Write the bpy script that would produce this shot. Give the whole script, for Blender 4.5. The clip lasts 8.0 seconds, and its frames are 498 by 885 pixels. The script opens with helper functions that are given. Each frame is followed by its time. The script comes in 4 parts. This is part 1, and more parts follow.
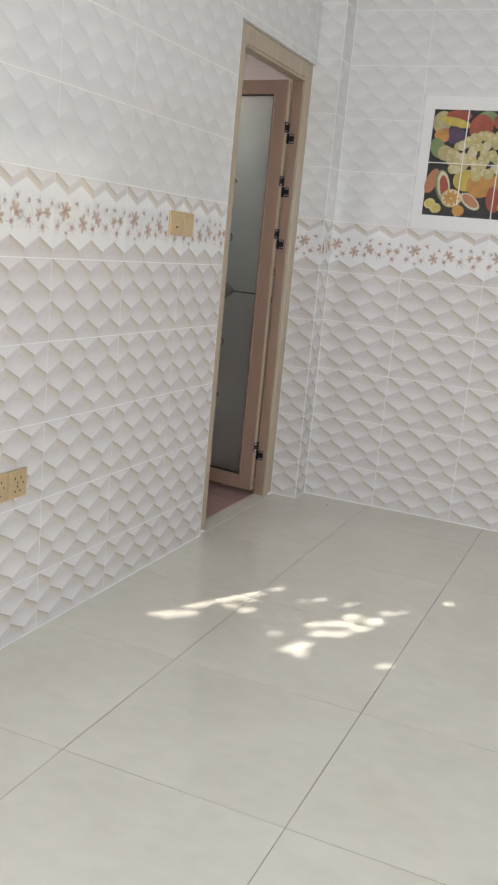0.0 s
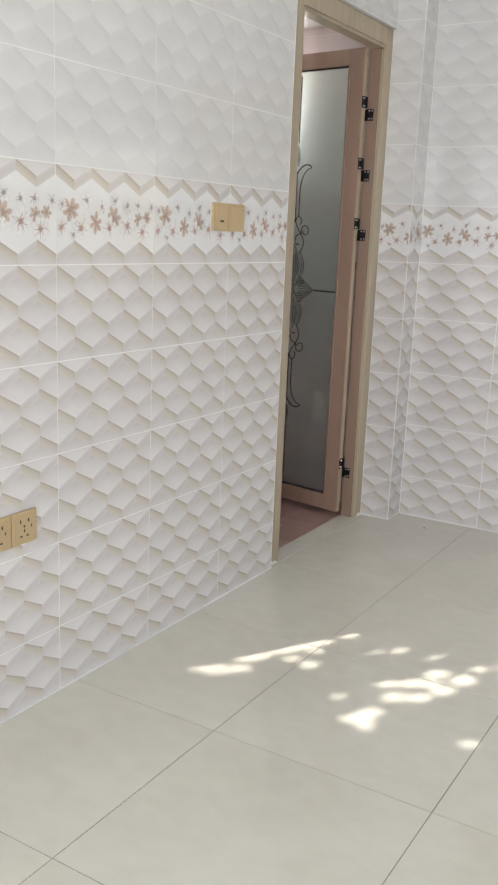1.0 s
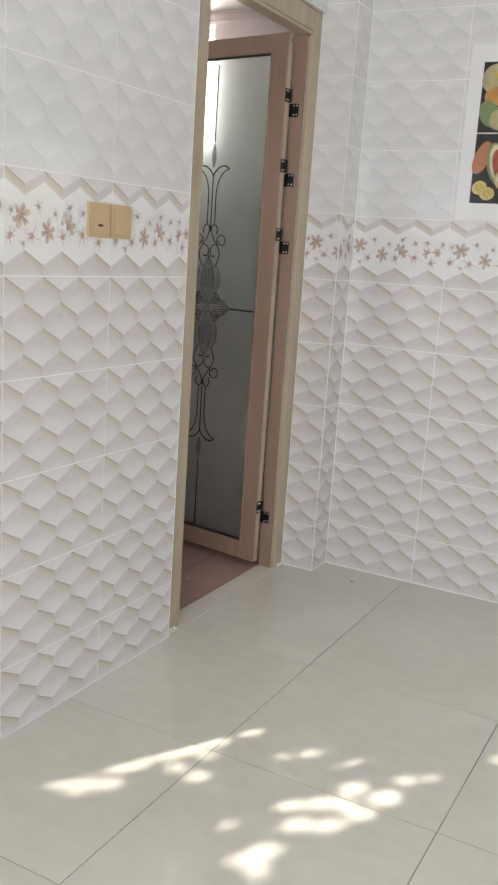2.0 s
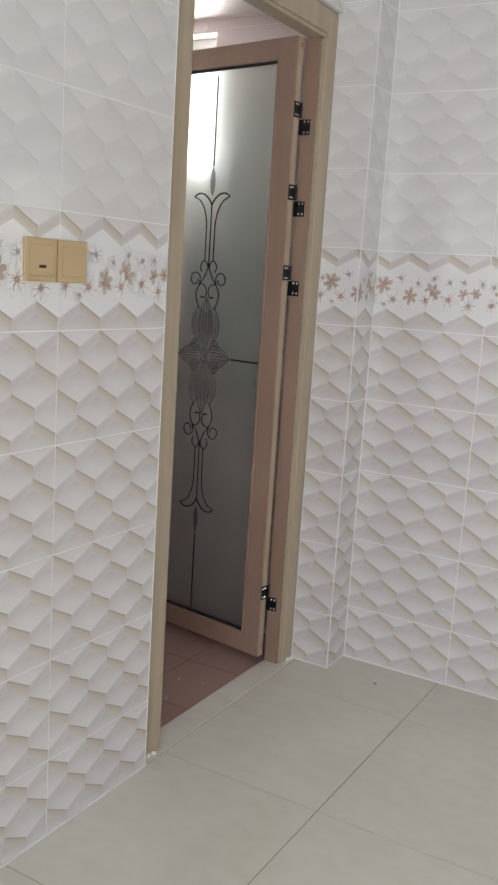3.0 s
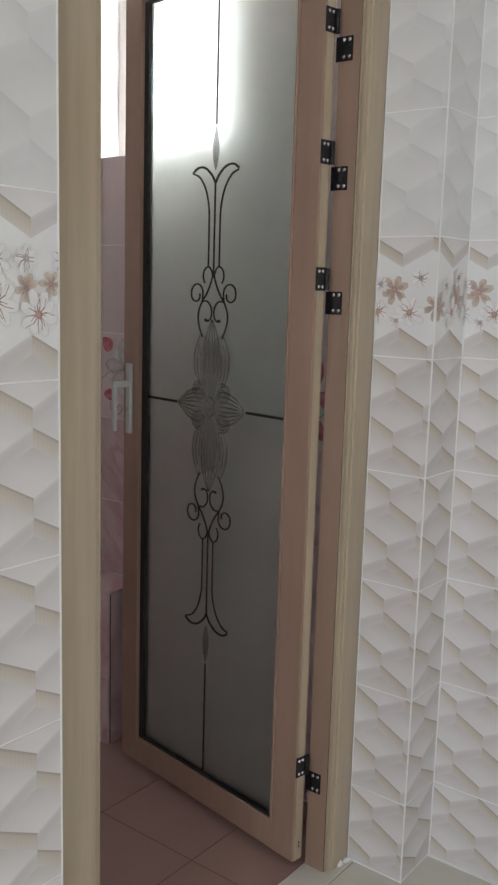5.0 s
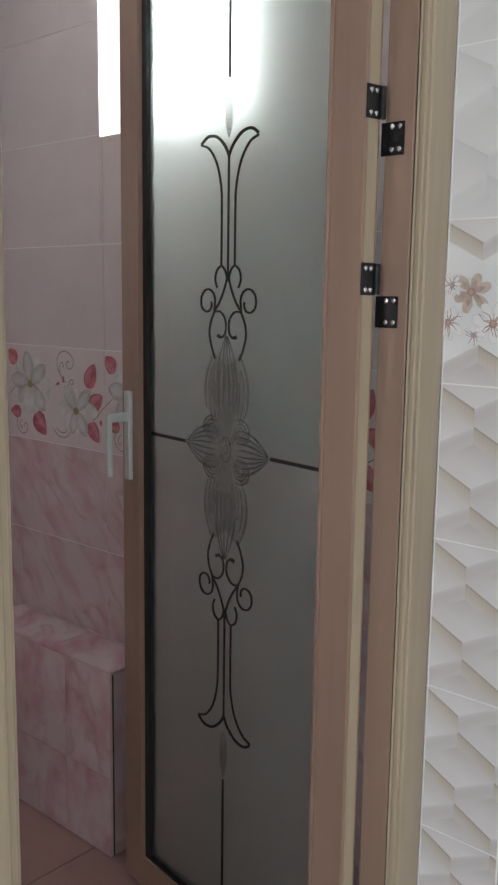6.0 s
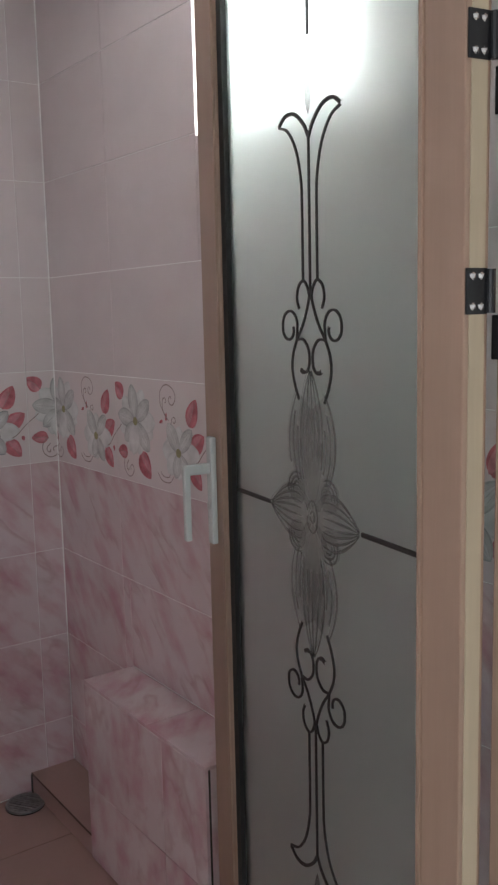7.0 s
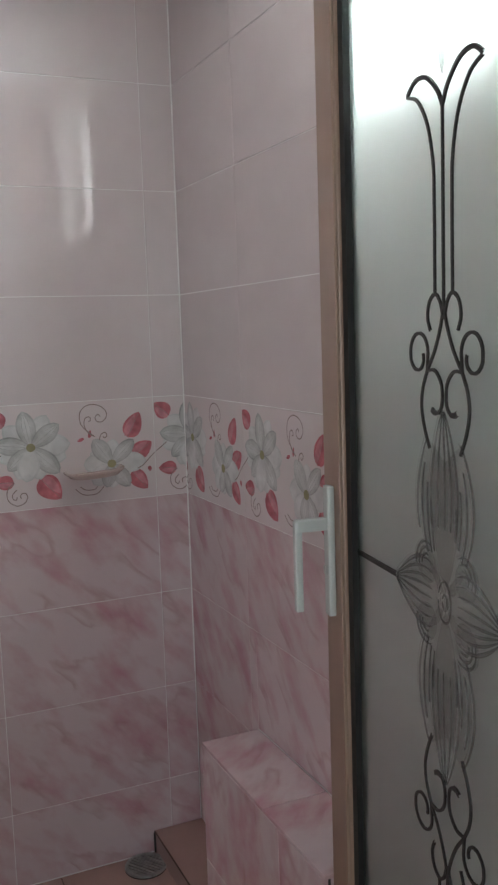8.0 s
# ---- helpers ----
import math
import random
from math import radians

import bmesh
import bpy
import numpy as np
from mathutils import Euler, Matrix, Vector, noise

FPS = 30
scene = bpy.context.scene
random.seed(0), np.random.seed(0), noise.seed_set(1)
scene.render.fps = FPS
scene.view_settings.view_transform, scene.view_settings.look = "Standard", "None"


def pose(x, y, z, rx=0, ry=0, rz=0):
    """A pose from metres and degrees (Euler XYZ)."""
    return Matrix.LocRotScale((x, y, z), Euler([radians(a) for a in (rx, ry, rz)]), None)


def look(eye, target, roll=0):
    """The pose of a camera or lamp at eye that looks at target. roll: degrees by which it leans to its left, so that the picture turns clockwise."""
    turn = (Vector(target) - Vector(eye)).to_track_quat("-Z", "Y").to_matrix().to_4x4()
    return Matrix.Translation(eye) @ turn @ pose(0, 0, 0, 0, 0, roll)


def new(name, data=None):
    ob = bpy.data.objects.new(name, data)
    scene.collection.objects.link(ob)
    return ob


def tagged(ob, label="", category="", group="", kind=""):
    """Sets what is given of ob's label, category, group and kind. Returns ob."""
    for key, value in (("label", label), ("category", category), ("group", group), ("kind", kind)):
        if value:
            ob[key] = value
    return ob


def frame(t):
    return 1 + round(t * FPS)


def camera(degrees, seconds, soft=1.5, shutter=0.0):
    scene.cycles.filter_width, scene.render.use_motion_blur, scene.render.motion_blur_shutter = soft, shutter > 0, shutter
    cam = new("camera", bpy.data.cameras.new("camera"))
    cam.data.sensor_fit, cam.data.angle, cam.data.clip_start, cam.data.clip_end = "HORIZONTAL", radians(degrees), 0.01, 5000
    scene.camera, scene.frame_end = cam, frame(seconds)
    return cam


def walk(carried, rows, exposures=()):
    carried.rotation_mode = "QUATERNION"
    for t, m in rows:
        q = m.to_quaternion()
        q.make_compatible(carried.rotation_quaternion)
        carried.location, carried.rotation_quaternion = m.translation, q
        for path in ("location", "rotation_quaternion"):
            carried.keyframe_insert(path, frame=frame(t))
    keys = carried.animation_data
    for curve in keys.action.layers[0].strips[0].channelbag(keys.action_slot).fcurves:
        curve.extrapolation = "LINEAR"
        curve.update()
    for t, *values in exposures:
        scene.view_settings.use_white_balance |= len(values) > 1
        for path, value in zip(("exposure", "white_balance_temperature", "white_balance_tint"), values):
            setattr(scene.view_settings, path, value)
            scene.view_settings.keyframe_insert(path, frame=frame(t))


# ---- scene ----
cam = camera(30.9, 8.0, soft=2.4)
PATH = [
    (0, (-0.073, 0.366, 1.273), (-0.818, 2.172, 0.846), 5.4),
    (0.5, (-0.059, 0.626, 1.267), (-0.886, 2.388, 0.807), 2.9),
    (1, (-0.056, 0.899, 1.276), (-1.061, 2.568, 0.825), 2.3),
    (1.5, (-0.132, 1.162, 1.277), (-1.092, 2.859, 0.832), 4.1),
    (1.7, (-0.159, 1.271, 1.277), (-1.054, 3.009, 0.853), 4.3),
    (2.8, (-0.309, 1.894, 1.311), (-1.31, 3.578, 0.91), 2.2),
    (3, (-0.37, 1.989, 1.317), (-1.356, 3.691, 0.956), 3.6),
    (3.5, (-0.438, 2.279, 1.307), (-1.47, 3.963, 0.992), 3.1),
    (4, (-0.495, 2.545, 1.306), (-1.672, 4.132, 0.999), 2.1),
    (4.2, (-0.546, 2.648, 1.3), (-1.718, 4.235, 0.976), 1.9),
    (5.3, (-0.806, 3.151, 1.304), (-2.06, 4.675, 0.98), 1.3),
    (5.5, (-0.86, 3.259, 1.303), (-2.16, 4.745, 0.984), 1.0),
    (6, (-1.002, 3.447, 1.304), (-2.313, 4.925, 0.991), 0.8),
    (6.5, (-1.092, 3.636, 1.301), (-2.478, 5.044, 0.992), -1.3),
    (7, (-1.143, 3.837, 1.318), (-2.759, 4.982, 1.037), -1.3),
    (7.5, (-1.233, 3.948, 1.311), (-2.948, 4.932, 1.006), -1.3),
    (8, (-1.33, 4.054, 1.328), (-3.143, 4.864, 1.087), -1.9),
]
EXPOSURES = [(0.0, 0.41, 6570, 12), (0.5, 0.46, 6600, 12), (1.5, 0.6, 6600, 12), (2.9, 0.38, 6550, 13), (3.5, 0.56, 6550, 12), (4.2, 0.56, 6550, 12),
             (5.4, 0.2, 6380, 12), (6.0, 0.48, 6260, 11), (7.0, 0.74, 6270, 11), (7.5, 0.99, 6200, 8), (8.0, 0.82, 6170, 7)]
walk(cam, [(t, look(eye, target, roll)) for t, eye, target, roll in PATH], EXPOSURES)

# ---- light ----
SUN_AZ, SUN_EL = radians(29.9), radians(40.0)
SUN = Vector((math.sin(SUN_AZ) * math.cos(SUN_EL), math.cos(SUN_AZ) * math.cos(SUN_EL), math.sin(SUN_EL)))
world = bpy.data.worlds.new("sky")
scene.world = world
world.use_nodes = True
wt = world.node_tree
sky = wt.nodes.new("ShaderNodeTexSky")
sky.sky_type, sky.sun_disc, sky.sun_elevation, sky.sun_rotation = "NISHITA", False, SUN_EL, SUN_AZ
wt.nodes["Background"].inputs[1].default_value = 0.1
wt.links.new(sky.outputs[0], wt.nodes["Background"].inputs[0])

sun = new("sun", bpy.data.lights.new("sun", "SUN"))
sun.data.energy, sun.data.angle, sun.data.color = 5.0, radians(0.53), (1.0, 0.94, 0.84)
sun.matrix_world = look(SUN * 20, (0, 0, 0))


def opening_lamp(name, eye, target, w, h, watts, colour):
    """Area lamp standing in for skylight through an opening of w by h metres."""
    lamp = new(name, bpy.data.lights.new(name, "AREA"))
    lamp.data.shape, lamp.data.size, lamp.data.size_y = "RECTANGLE", w, h
    lamp.data.energy, lamp.data.color = watts, colour
    lamp.matrix_world = look(eye, target)
    return lamp


# doorway assumed behind the camera; its lamp brightens the north wall
opening_lamp("skylight_assumed_doorway", (0.2, -1.28, 1.15), (0.2, 3, 1.1), 1.7, 2.1, 58, (0.92, 0.955, 1.0))
# fill through an unseen east opening, added to light the pillar's east face
opening_lamp("east_fill_lamp", (1.73, 2.8, 1.15), (-3, 3.0, 1.1), 1.1, 2.1, 7, (0.94, 0.97, 1.0))
opening_lamp("skylight_bath_window", (-2.475, 4.96, 1.92), (-2.475, 0, 1.92), 0.43, 0.46, 10, (1.0, 0.99, 0.98))

# ---- materials ----


def material(name):
    m = bpy.data.materials.new(name)
    m.use_nodes = True
    return m, m.node_tree.nodes, m.node_tree.links, m.node_tree.nodes["Principled BSDF"]


def node(nodes, kind, **values):
    n = nodes.new(kind)
    for key, value in values.items():
        n.inputs[key].default_value = value
    return n


def grain(nodes, links, scale, detail=4.0, stretch=(1, 1, 1), turn=0.0):
    """Noise over the surface, different on each piece."""
    co = nodes.new("ShaderNodeTexCoord")
    mp = node(nodes, "ShaderNodeMapping", Scale=stretch, Rotation=(0, 0, radians(turn)))
    if turn:
        mp.vector_type = "TEXTURE"
        mp.inputs["Scale"].default_value = tuple(1 / q for q in stretch)
    info = nodes.new("ShaderNodeObjectInfo")
    mul = nodes.new("ShaderNodeMath")
    mul.operation = "MULTIPLY"
    mul.inputs[1].default_value = 37.0
    n = node(nodes, "ShaderNodeTexNoise", Scale=scale, Detail=detail)
    n.noise_dimensions = "4D"
    links.new(co.outputs["Object"], mp.inputs["Vector"])
    links.new(mp.outputs[0], n.inputs["Vector"])
    links.new(info.outputs["Random"], mul.inputs[0])
    links.new(mul.outputs[0], n.inputs["W"])
    return n.outputs["Fac"]


def ramp(nodes, links, fac, stops):
    r = nodes.new("ShaderNodeValToRGB")
    e = r.color_ramp.elements
    while len(e) < len(stops):
        e.new(0.5)
    for k, (p, c) in zip(e, stops):
        k.position, k.color = p, (*c, 1)
    links.new(fac, r.inputs["Fac"])
    return r.outputs["Color"]


def bump(nodes, links, shader, fac, strength, distance=0.001):
    b = node(nodes, "ShaderNodeBump", Strength=strength, Distance=distance)
    links.new(fac, b.inputs["Height"])
    links.new(b.outputs[0], shader.inputs["Normal"])


def surface(name, colour, rough=0.5, metal=0.0, vary=0.08, scale=6.0, fine=90.0, relief=0.05, stretch=(1, 1, 1), coat=0.0):
    """A surface with broad and fine variation of colour, gloss and relief."""
    m, nodes, links, sh = material(name)
    broad = grain(nodes, links, scale, 3.0, stretch)
    tiny = grain(nodes, links, fine, 4.0, stretch)
    lo = tuple(max(0, c * (1 - vary)) for c in colour)
    hi = tuple(min(1, c * (1 + vary)) for c in colour)
    a = ramp(nodes, links, broad, [(0.3, lo), (0.7, hi)])
    mix = nodes.new("ShaderNodeMixRGB")
    mix.blend_type = "MULTIPLY"
    mix.inputs[0].default_value = 1.0
    f = ramp(nodes, links, tiny, [(0.3, (1 - vary * 0.6,) * 3), (0.7, (1, 1, 1))])
    links.new(a, mix.inputs[1])
    links.new(f, mix.inputs[2])
    links.new(mix.outputs[0], sh.inputs["Base Color"])
    rr = node(nodes, "ShaderNodeMapRange")
    rr.inputs["To Min"].default_value, rr.inputs["To Max"].default_value = rough * 0.8, min(1, rough * 1.25)
    links.new(broad, rr.inputs["Value"])
    links.new(rr.outputs[0], sh.inputs["Roughness"])
    sh.inputs["Metallic"].default_value = metal
    sh.inputs["Coat Weight"].default_value = coat
    if relief:
        bump(nodes, links, sh, tiny, relief)
    return m


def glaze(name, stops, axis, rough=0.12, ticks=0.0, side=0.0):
    """A printed ceramic glaze, facet shading painted in along one axis of the lozenge."""
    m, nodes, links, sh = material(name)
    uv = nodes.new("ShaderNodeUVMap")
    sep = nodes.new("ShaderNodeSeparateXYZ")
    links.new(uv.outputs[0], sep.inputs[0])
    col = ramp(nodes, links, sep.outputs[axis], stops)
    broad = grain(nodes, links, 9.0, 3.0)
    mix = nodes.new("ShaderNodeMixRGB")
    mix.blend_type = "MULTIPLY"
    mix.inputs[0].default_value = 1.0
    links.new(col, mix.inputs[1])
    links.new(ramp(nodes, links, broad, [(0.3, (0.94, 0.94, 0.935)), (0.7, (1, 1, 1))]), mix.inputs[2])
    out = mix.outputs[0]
    # side: painted shade towards the facet's upper right edge
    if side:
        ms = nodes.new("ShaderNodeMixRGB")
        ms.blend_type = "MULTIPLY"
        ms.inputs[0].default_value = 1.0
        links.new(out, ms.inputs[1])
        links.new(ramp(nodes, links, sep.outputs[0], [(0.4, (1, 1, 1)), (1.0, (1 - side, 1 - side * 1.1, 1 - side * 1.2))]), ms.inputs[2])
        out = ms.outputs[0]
    if ticks:
        mul = nodes.new("ShaderNodeMath")
        mul.operation = "MULTIPLY"
        mul.inputs[1].default_value = 60.0
        sn = nodes.new("ShaderNodeMath")
        sn.operation = "SINE"
        links.new(sep.outputs[0], mul.inputs[0])
        links.new(mul.outputs[0], sn.inputs[0])
        t = ramp(nodes, links, sn.outputs[0], [(0.0, (1, 1, 1)), (0.9, (1 - ticks,) * 3)])
        mt = nodes.new("ShaderNodeMixRGB")
        mt.blend_type = "MULTIPLY"
        mt.inputs[0].default_value = 1.0
        links.new(out, mt.inputs[1])
        links.new(t, mt.inputs[2])
        out = mt.outputs[0]
    links.new(out, sh.inputs["Base Color"])
    sh.inputs["Roughness"].default_value = rough
    bump(nodes, links, sh, grain(nodes, links, 25.0, 2.0), 0.12, 0.002)
    return m


# each facet carries its light-to-dark shading in the print's colours
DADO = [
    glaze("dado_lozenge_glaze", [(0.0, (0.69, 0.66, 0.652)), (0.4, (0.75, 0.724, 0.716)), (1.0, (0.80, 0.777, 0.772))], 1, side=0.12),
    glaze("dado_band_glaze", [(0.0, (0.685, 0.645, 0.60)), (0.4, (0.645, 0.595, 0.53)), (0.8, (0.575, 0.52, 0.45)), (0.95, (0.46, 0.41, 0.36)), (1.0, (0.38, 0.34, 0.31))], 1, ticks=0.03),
    glaze("dado_shade_glaze", [(0.0, (0.725, 0.698, 0.69)), (0.22, (0.655, 0.622, 0.613)), (0.55, (0.645, 0.612, 0.604)), (1.0, (0.69, 0.66, 0.652))], 1),
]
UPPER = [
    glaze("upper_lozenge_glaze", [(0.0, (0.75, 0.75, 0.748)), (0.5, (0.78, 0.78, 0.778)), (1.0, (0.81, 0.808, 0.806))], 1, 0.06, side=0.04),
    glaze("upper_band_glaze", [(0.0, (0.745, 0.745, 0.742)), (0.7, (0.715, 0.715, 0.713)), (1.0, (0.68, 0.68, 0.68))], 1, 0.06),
    glaze("upper_shade_glaze", [(0.0, (0.775, 0.774, 0.772)), (0.3, (0.745, 0.745, 0.743)), (1.0, (0.75, 0.75, 0.748))], 1, 0.06),
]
GLAZE_WHITE = surface("white_glaze", (0.83, 0.83, 0.825), 0.1, vary=0.03, relief=0)
GROUT = surface("white_grout", (0.87, 0.865, 0.85), 0.8, vary=0.05, fine=300)
PLASTER = surface("white_plaster", (0.80, 0.79, 0.77), 0.7, vary=0.04)
INK_BROWN = surface("brown_petal_ink", (0.61, 0.505, 0.435), 0.2, vary=0.2, scale=40, relief=0)
INK_TAN = surface("tan_petal_ink", (0.52, 0.405, 0.335), 0.2, vary=0.2, scale=60, relief=0)
INK_PALE = surface("pale_petal_ink", (0.86, 0.845, 0.835), 0.2, vary=0.06, scale=40, relief=0)
INK_GREY = surface("grey_petal_ink", (0.42, 0.36, 0.375), 0.2, vary=0.2, scale=40, relief=0)
INK_OUT = surface("petal_outline_ink", (0.70, 0.67, 0.67), 0.2, vary=0.1, scale=40, relief=0)
INK_RUST = surface("rust_ink", (0.46, 0.29, 0.25), 0.2, vary=0.25, scale=60, relief=0)


def floor_tile_material():
    m, nodes, links, sh = material("cream_porcelain")
    broad = grain(nodes, links, 2.2, 6.0)
    fine = grain(nodes, links, 14.0, 8.0, (1, 1.6, 1))
    c = ramp(nodes, links, broad, [(0.3, (0.70, 0.68, 0.60)), (0.7, (0.765, 0.748, 0.67))])
    f = ramp(nodes, links, fine, [(0.35, (0.955, 0.955, 0.95)), (0.62, (1, 1, 1))])
    mix = nodes.new("ShaderNodeMixRGB")
    mix.blend_type = "MULTIPLY"
    mix.inputs[0].default_value = 1.0
    links.new(c, mix.inputs[1])
    links.new(f, mix.inputs[2])
    links.new(mix.outputs[0], sh.inputs["Base Color"])
    r = node(nodes, "ShaderNodeMapRange")
    r.inputs["To Min"].default_value, r.inputs["To Max"].default_value = 0.06, 0.17
    links.new(fine, r.inputs["Value"])
    links.new(r.outputs[0], sh.inputs["Roughness"])
    bump(nodes, links, sh, broad, 0.05, 0.004)
    return m


FLOOR_TILE = floor_tile_material()
JOINT_BATH = surface("brown_floor_joint", (0.17, 0.115, 0.10), 0.9, vary=0.3, scale=6)
JOINT_DARK = surface("dark_floor_joint", (0.27, 0.25, 0.215), 0.9, vary=0.55, scale=3)


def pink_material(name, base, fleck, amount, thread=0.0):
    """Glazed pink wall tile, clouded, with slanting rose flecks and thin slanting veins."""
    m, nodes, links, sh = material(name)
    cloud = grain(nodes, links, 7.0, 5.0)
    flecks = grain(nodes, links, 10.0, 6.0, (0.8, 1.7, 1.0), -48)
    veins = grain(nodes, links, 5.0, 3.5, (0.7, 2.0, 1.0), -42)
    c = ramp(nodes, links, cloud, [(0.3, tuple(v * 0.93 for v in base)), (0.7, base)])
    k = ramp(nodes, links, flecks, [(0.45, (0, 0, 0)), (0.70, (amount,) * 3)])
    line = ramp(nodes, links, veins, [(0.47, (0, 0, 0)), (0.5, (thread,) * 3), (0.55, (0, 0, 0))])
    gaps = ramp(nodes, links, grain(nodes, links, 9.0, 3.0), [(0.45, (0, 0, 0)), (0.6, (1, 1, 1))])
    cut = nodes.new("ShaderNodeMath")
    cut.operation = "MULTIPLY"
    links.new(line, cut.inputs[0])
    links.new(gaps, cut.inputs[1])
    line = cut.outputs[0]
    mix = nodes.new("ShaderNodeMixRGB")
    links.new(k, mix.inputs[0])
    links.new(c, mix.inputs[1])
    mix.inputs[2].default_value = (*fleck, 1)
    thin = nodes.new("ShaderNodeMixRGB")
    links.new(line, thin.inputs[0])
    links.new(mix.outputs[0], thin.inputs[1])
    thin.inputs[2].default_value = (fleck[0] * 0.8, fleck[1] * 0.85, fleck[2] * 0.75, 1)
    links.new(thin.outputs[0], sh.inputs["Base Color"])
    sh.inputs["Roughness"].default_value = 0.035
    bump(nodes, links, sh, grain(nodes, links, 9.0, 1.0), 0.005, 0.002)
    return m


PINK_PALE = pink_material("pale_pink_glaze", (0.70, 0.63, 0.635), (0.68, 0.59, 0.60), 0.5)
PINK_ROSE = pink_material("rose_marbled_glaze", (0.68, 0.565, 0.58), (0.55, 0.30, 0.34), 0.9, 0.5)
PINK_BAND = pink_material("blush_glaze", (0.74, 0.67, 0.67), (0.72, 0.60, 0.61), 0.4)
LILY = surface("lily_grey_ink", (0.50, 0.505, 0.50), 0.2, vary=0.3, scale=25, relief=0)
LILY_PALE = surface("lily_white_ink", (0.71, 0.71, 0.705), 0.2, vary=0.14, scale=25, relief=0)
LILY_MID = surface("lily_silver_ink", (0.57, 0.575, 0.57), 0.2, vary=0.2, scale=25, relief=0)
LILY_SOFT = surface("lily_light_ink", (0.65, 0.655, 0.65), 0.2, vary=0.16, scale=25, relief=0)
LEAF_ROSE = surface("rose_leaf_ink", (0.62, 0.27, 0.30), 0.2, vary=0.25, scale=40, relief=0)
DISH_GLAZE = surface("cream_pink_ceramic", (0.66, 0.56, 0.52), 0.15, vary=0.1, relief=0.02)
LILY_DARK = surface("lily_vein_ink", (0.49, 0.49, 0.48), 0.2, vary=0.2, relief=0)
LEAF_RED = surface("red_leaf_ink", (0.56, 0.18, 0.21), 0.2, vary=0.3, scale=40, relief=0)
CURL_INK = surface("mauve_curl_ink", (0.34, 0.26, 0.25), 0.2, vary=0.15, relief=0)
LILY_EYE = surface("olive_ink", (0.36, 0.34, 0.20), 0.2, vary=0.2, relief=0)
TERRACOTTA = surface("terracotta_tile", (0.40, 0.26, 0.23), 0.3, vary=0.05, scale=4, relief=0.05)
EDGE_BROWN = surface("brown_edge", (0.14, 0.085, 0.07), 0.7, vary=0.6, scale=12)
DARK_MATTE = surface("dark_matte", (0.05, 0.04, 0.035), 0.9, vary=0.4)
CHAMPAGNE = surface("champagne_wood_print", (0.46, 0.375, 0.265), 0.3, vary=0.1, scale=3, fine=30, stretch=(9, 9, 0.5), relief=0.03, coat=0.2)
ROSE_ALU = surface("rose_bronze_aluminium", (0.355, 0.238, 0.178), 0.32, metal=0.15, vary=0.08, scale=3, fine=40, stretch=(8, 8, 0.5), relief=0.02, coat=0.25)
GASKET = surface("black_rubber", (0.015, 0.015, 0.015), 0.6, vary=0.2)
LEAD = surface("black_lead_line", (0.02, 0.018, 0.017), 0.35, vary=0.2)
HINGE_BLACK = surface("black_hinge_steel", (0.02, 0.02, 0.022), 0.25, metal=0.4, vary=0.2)
SCREW = surface("bright_screw", (0.75, 0.75, 0.75), 0.25, metal=1.0, vary=0.1)
HANDLE = surface("white_handle_paint", (0.58, 0.62, 0.61), 0.25, vary=0.04)
GOLD_PLASTIC = surface("gold_champagne_plastic", (0.60, 0.45, 0.26), 0.35, metal=0.25, vary=0.06, relief=0.02)
DARK_SLOT = surface("dark_slot", (0.04, 0.03, 0.02), 0.6, vary=0.2)
WINDOW_WHITE = surface("white_window_frame", (0.8, 0.8, 0.79), 0.35, vary=0.04)
STEEL = surface("drain_steel", (0.45, 0.46, 0.45), 0.35, metal=0.9, vary=0.3, scale=30)
BARK = surface("bark", (0.13, 0.10, 0.07), 0.9, vary=0.3, scale=12, relief=0.4)
LEAF = surface("green_leaf", (0.06, 0.11, 0.03), 0.5, vary=0.3, scale=3)
EARTH = surface("packed_earth", (0.28, 0.24, 0.19), 0.9, vary=0.2, scale=1.5, relief=0.2)


def frosted():
    m, nodes, links, sh = material("frosted_glass")
    sh.inputs["Base Color"].default_value = (0.815, 0.90, 0.87, 1)
    sh.inputs["Transmission Weight"].default_value = 1.0
    sh.inputs["IOR"].default_value = 1.25
    r = node(nodes, "ShaderNodeMapRange")
    r.inputs["To Min"].default_value, r.inputs["To Max"].default_value = 0.38, 0.44
    links.new(grain(nodes, links, 30, 4), r.inputs["Value"])
    links.new(r.outputs[0], sh.inputs["Roughness"])
    sh.inputs["Coat Weight"].default_value = 1.0
    sh.inputs["Coat Roughness"].default_value = 0.015
    sh.inputs["Coat IOR"].default_value = 1.6
    milk = node(nodes, "ShaderNodeBsdfTranslucent", Color=(0.77, 0.85, 0.82, 1))
    mix = node(nodes, "ShaderNodeMixShader", Fac=0.25)
    links.new(sh.outputs[0], mix.inputs[1])
    links.new(milk.outputs[0], mix.inputs[2])
    links.new(mix.outputs[0], nodes["Material Output"].inputs[0])
    return m


def clear_glass(name, rough=0.0):
    m, nodes, links, sh = material(name)
    sh.inputs["Base Color"].default_value = (0.95, 0.97, 0.96, 1)
    sh.inputs["Transmission Weight"].default_value = 1.0
    sh.inputs["Roughness"].default_value = rough
    sh.inputs["IOR"].default_value = 1.45
    return m


FROSTED = frosted()


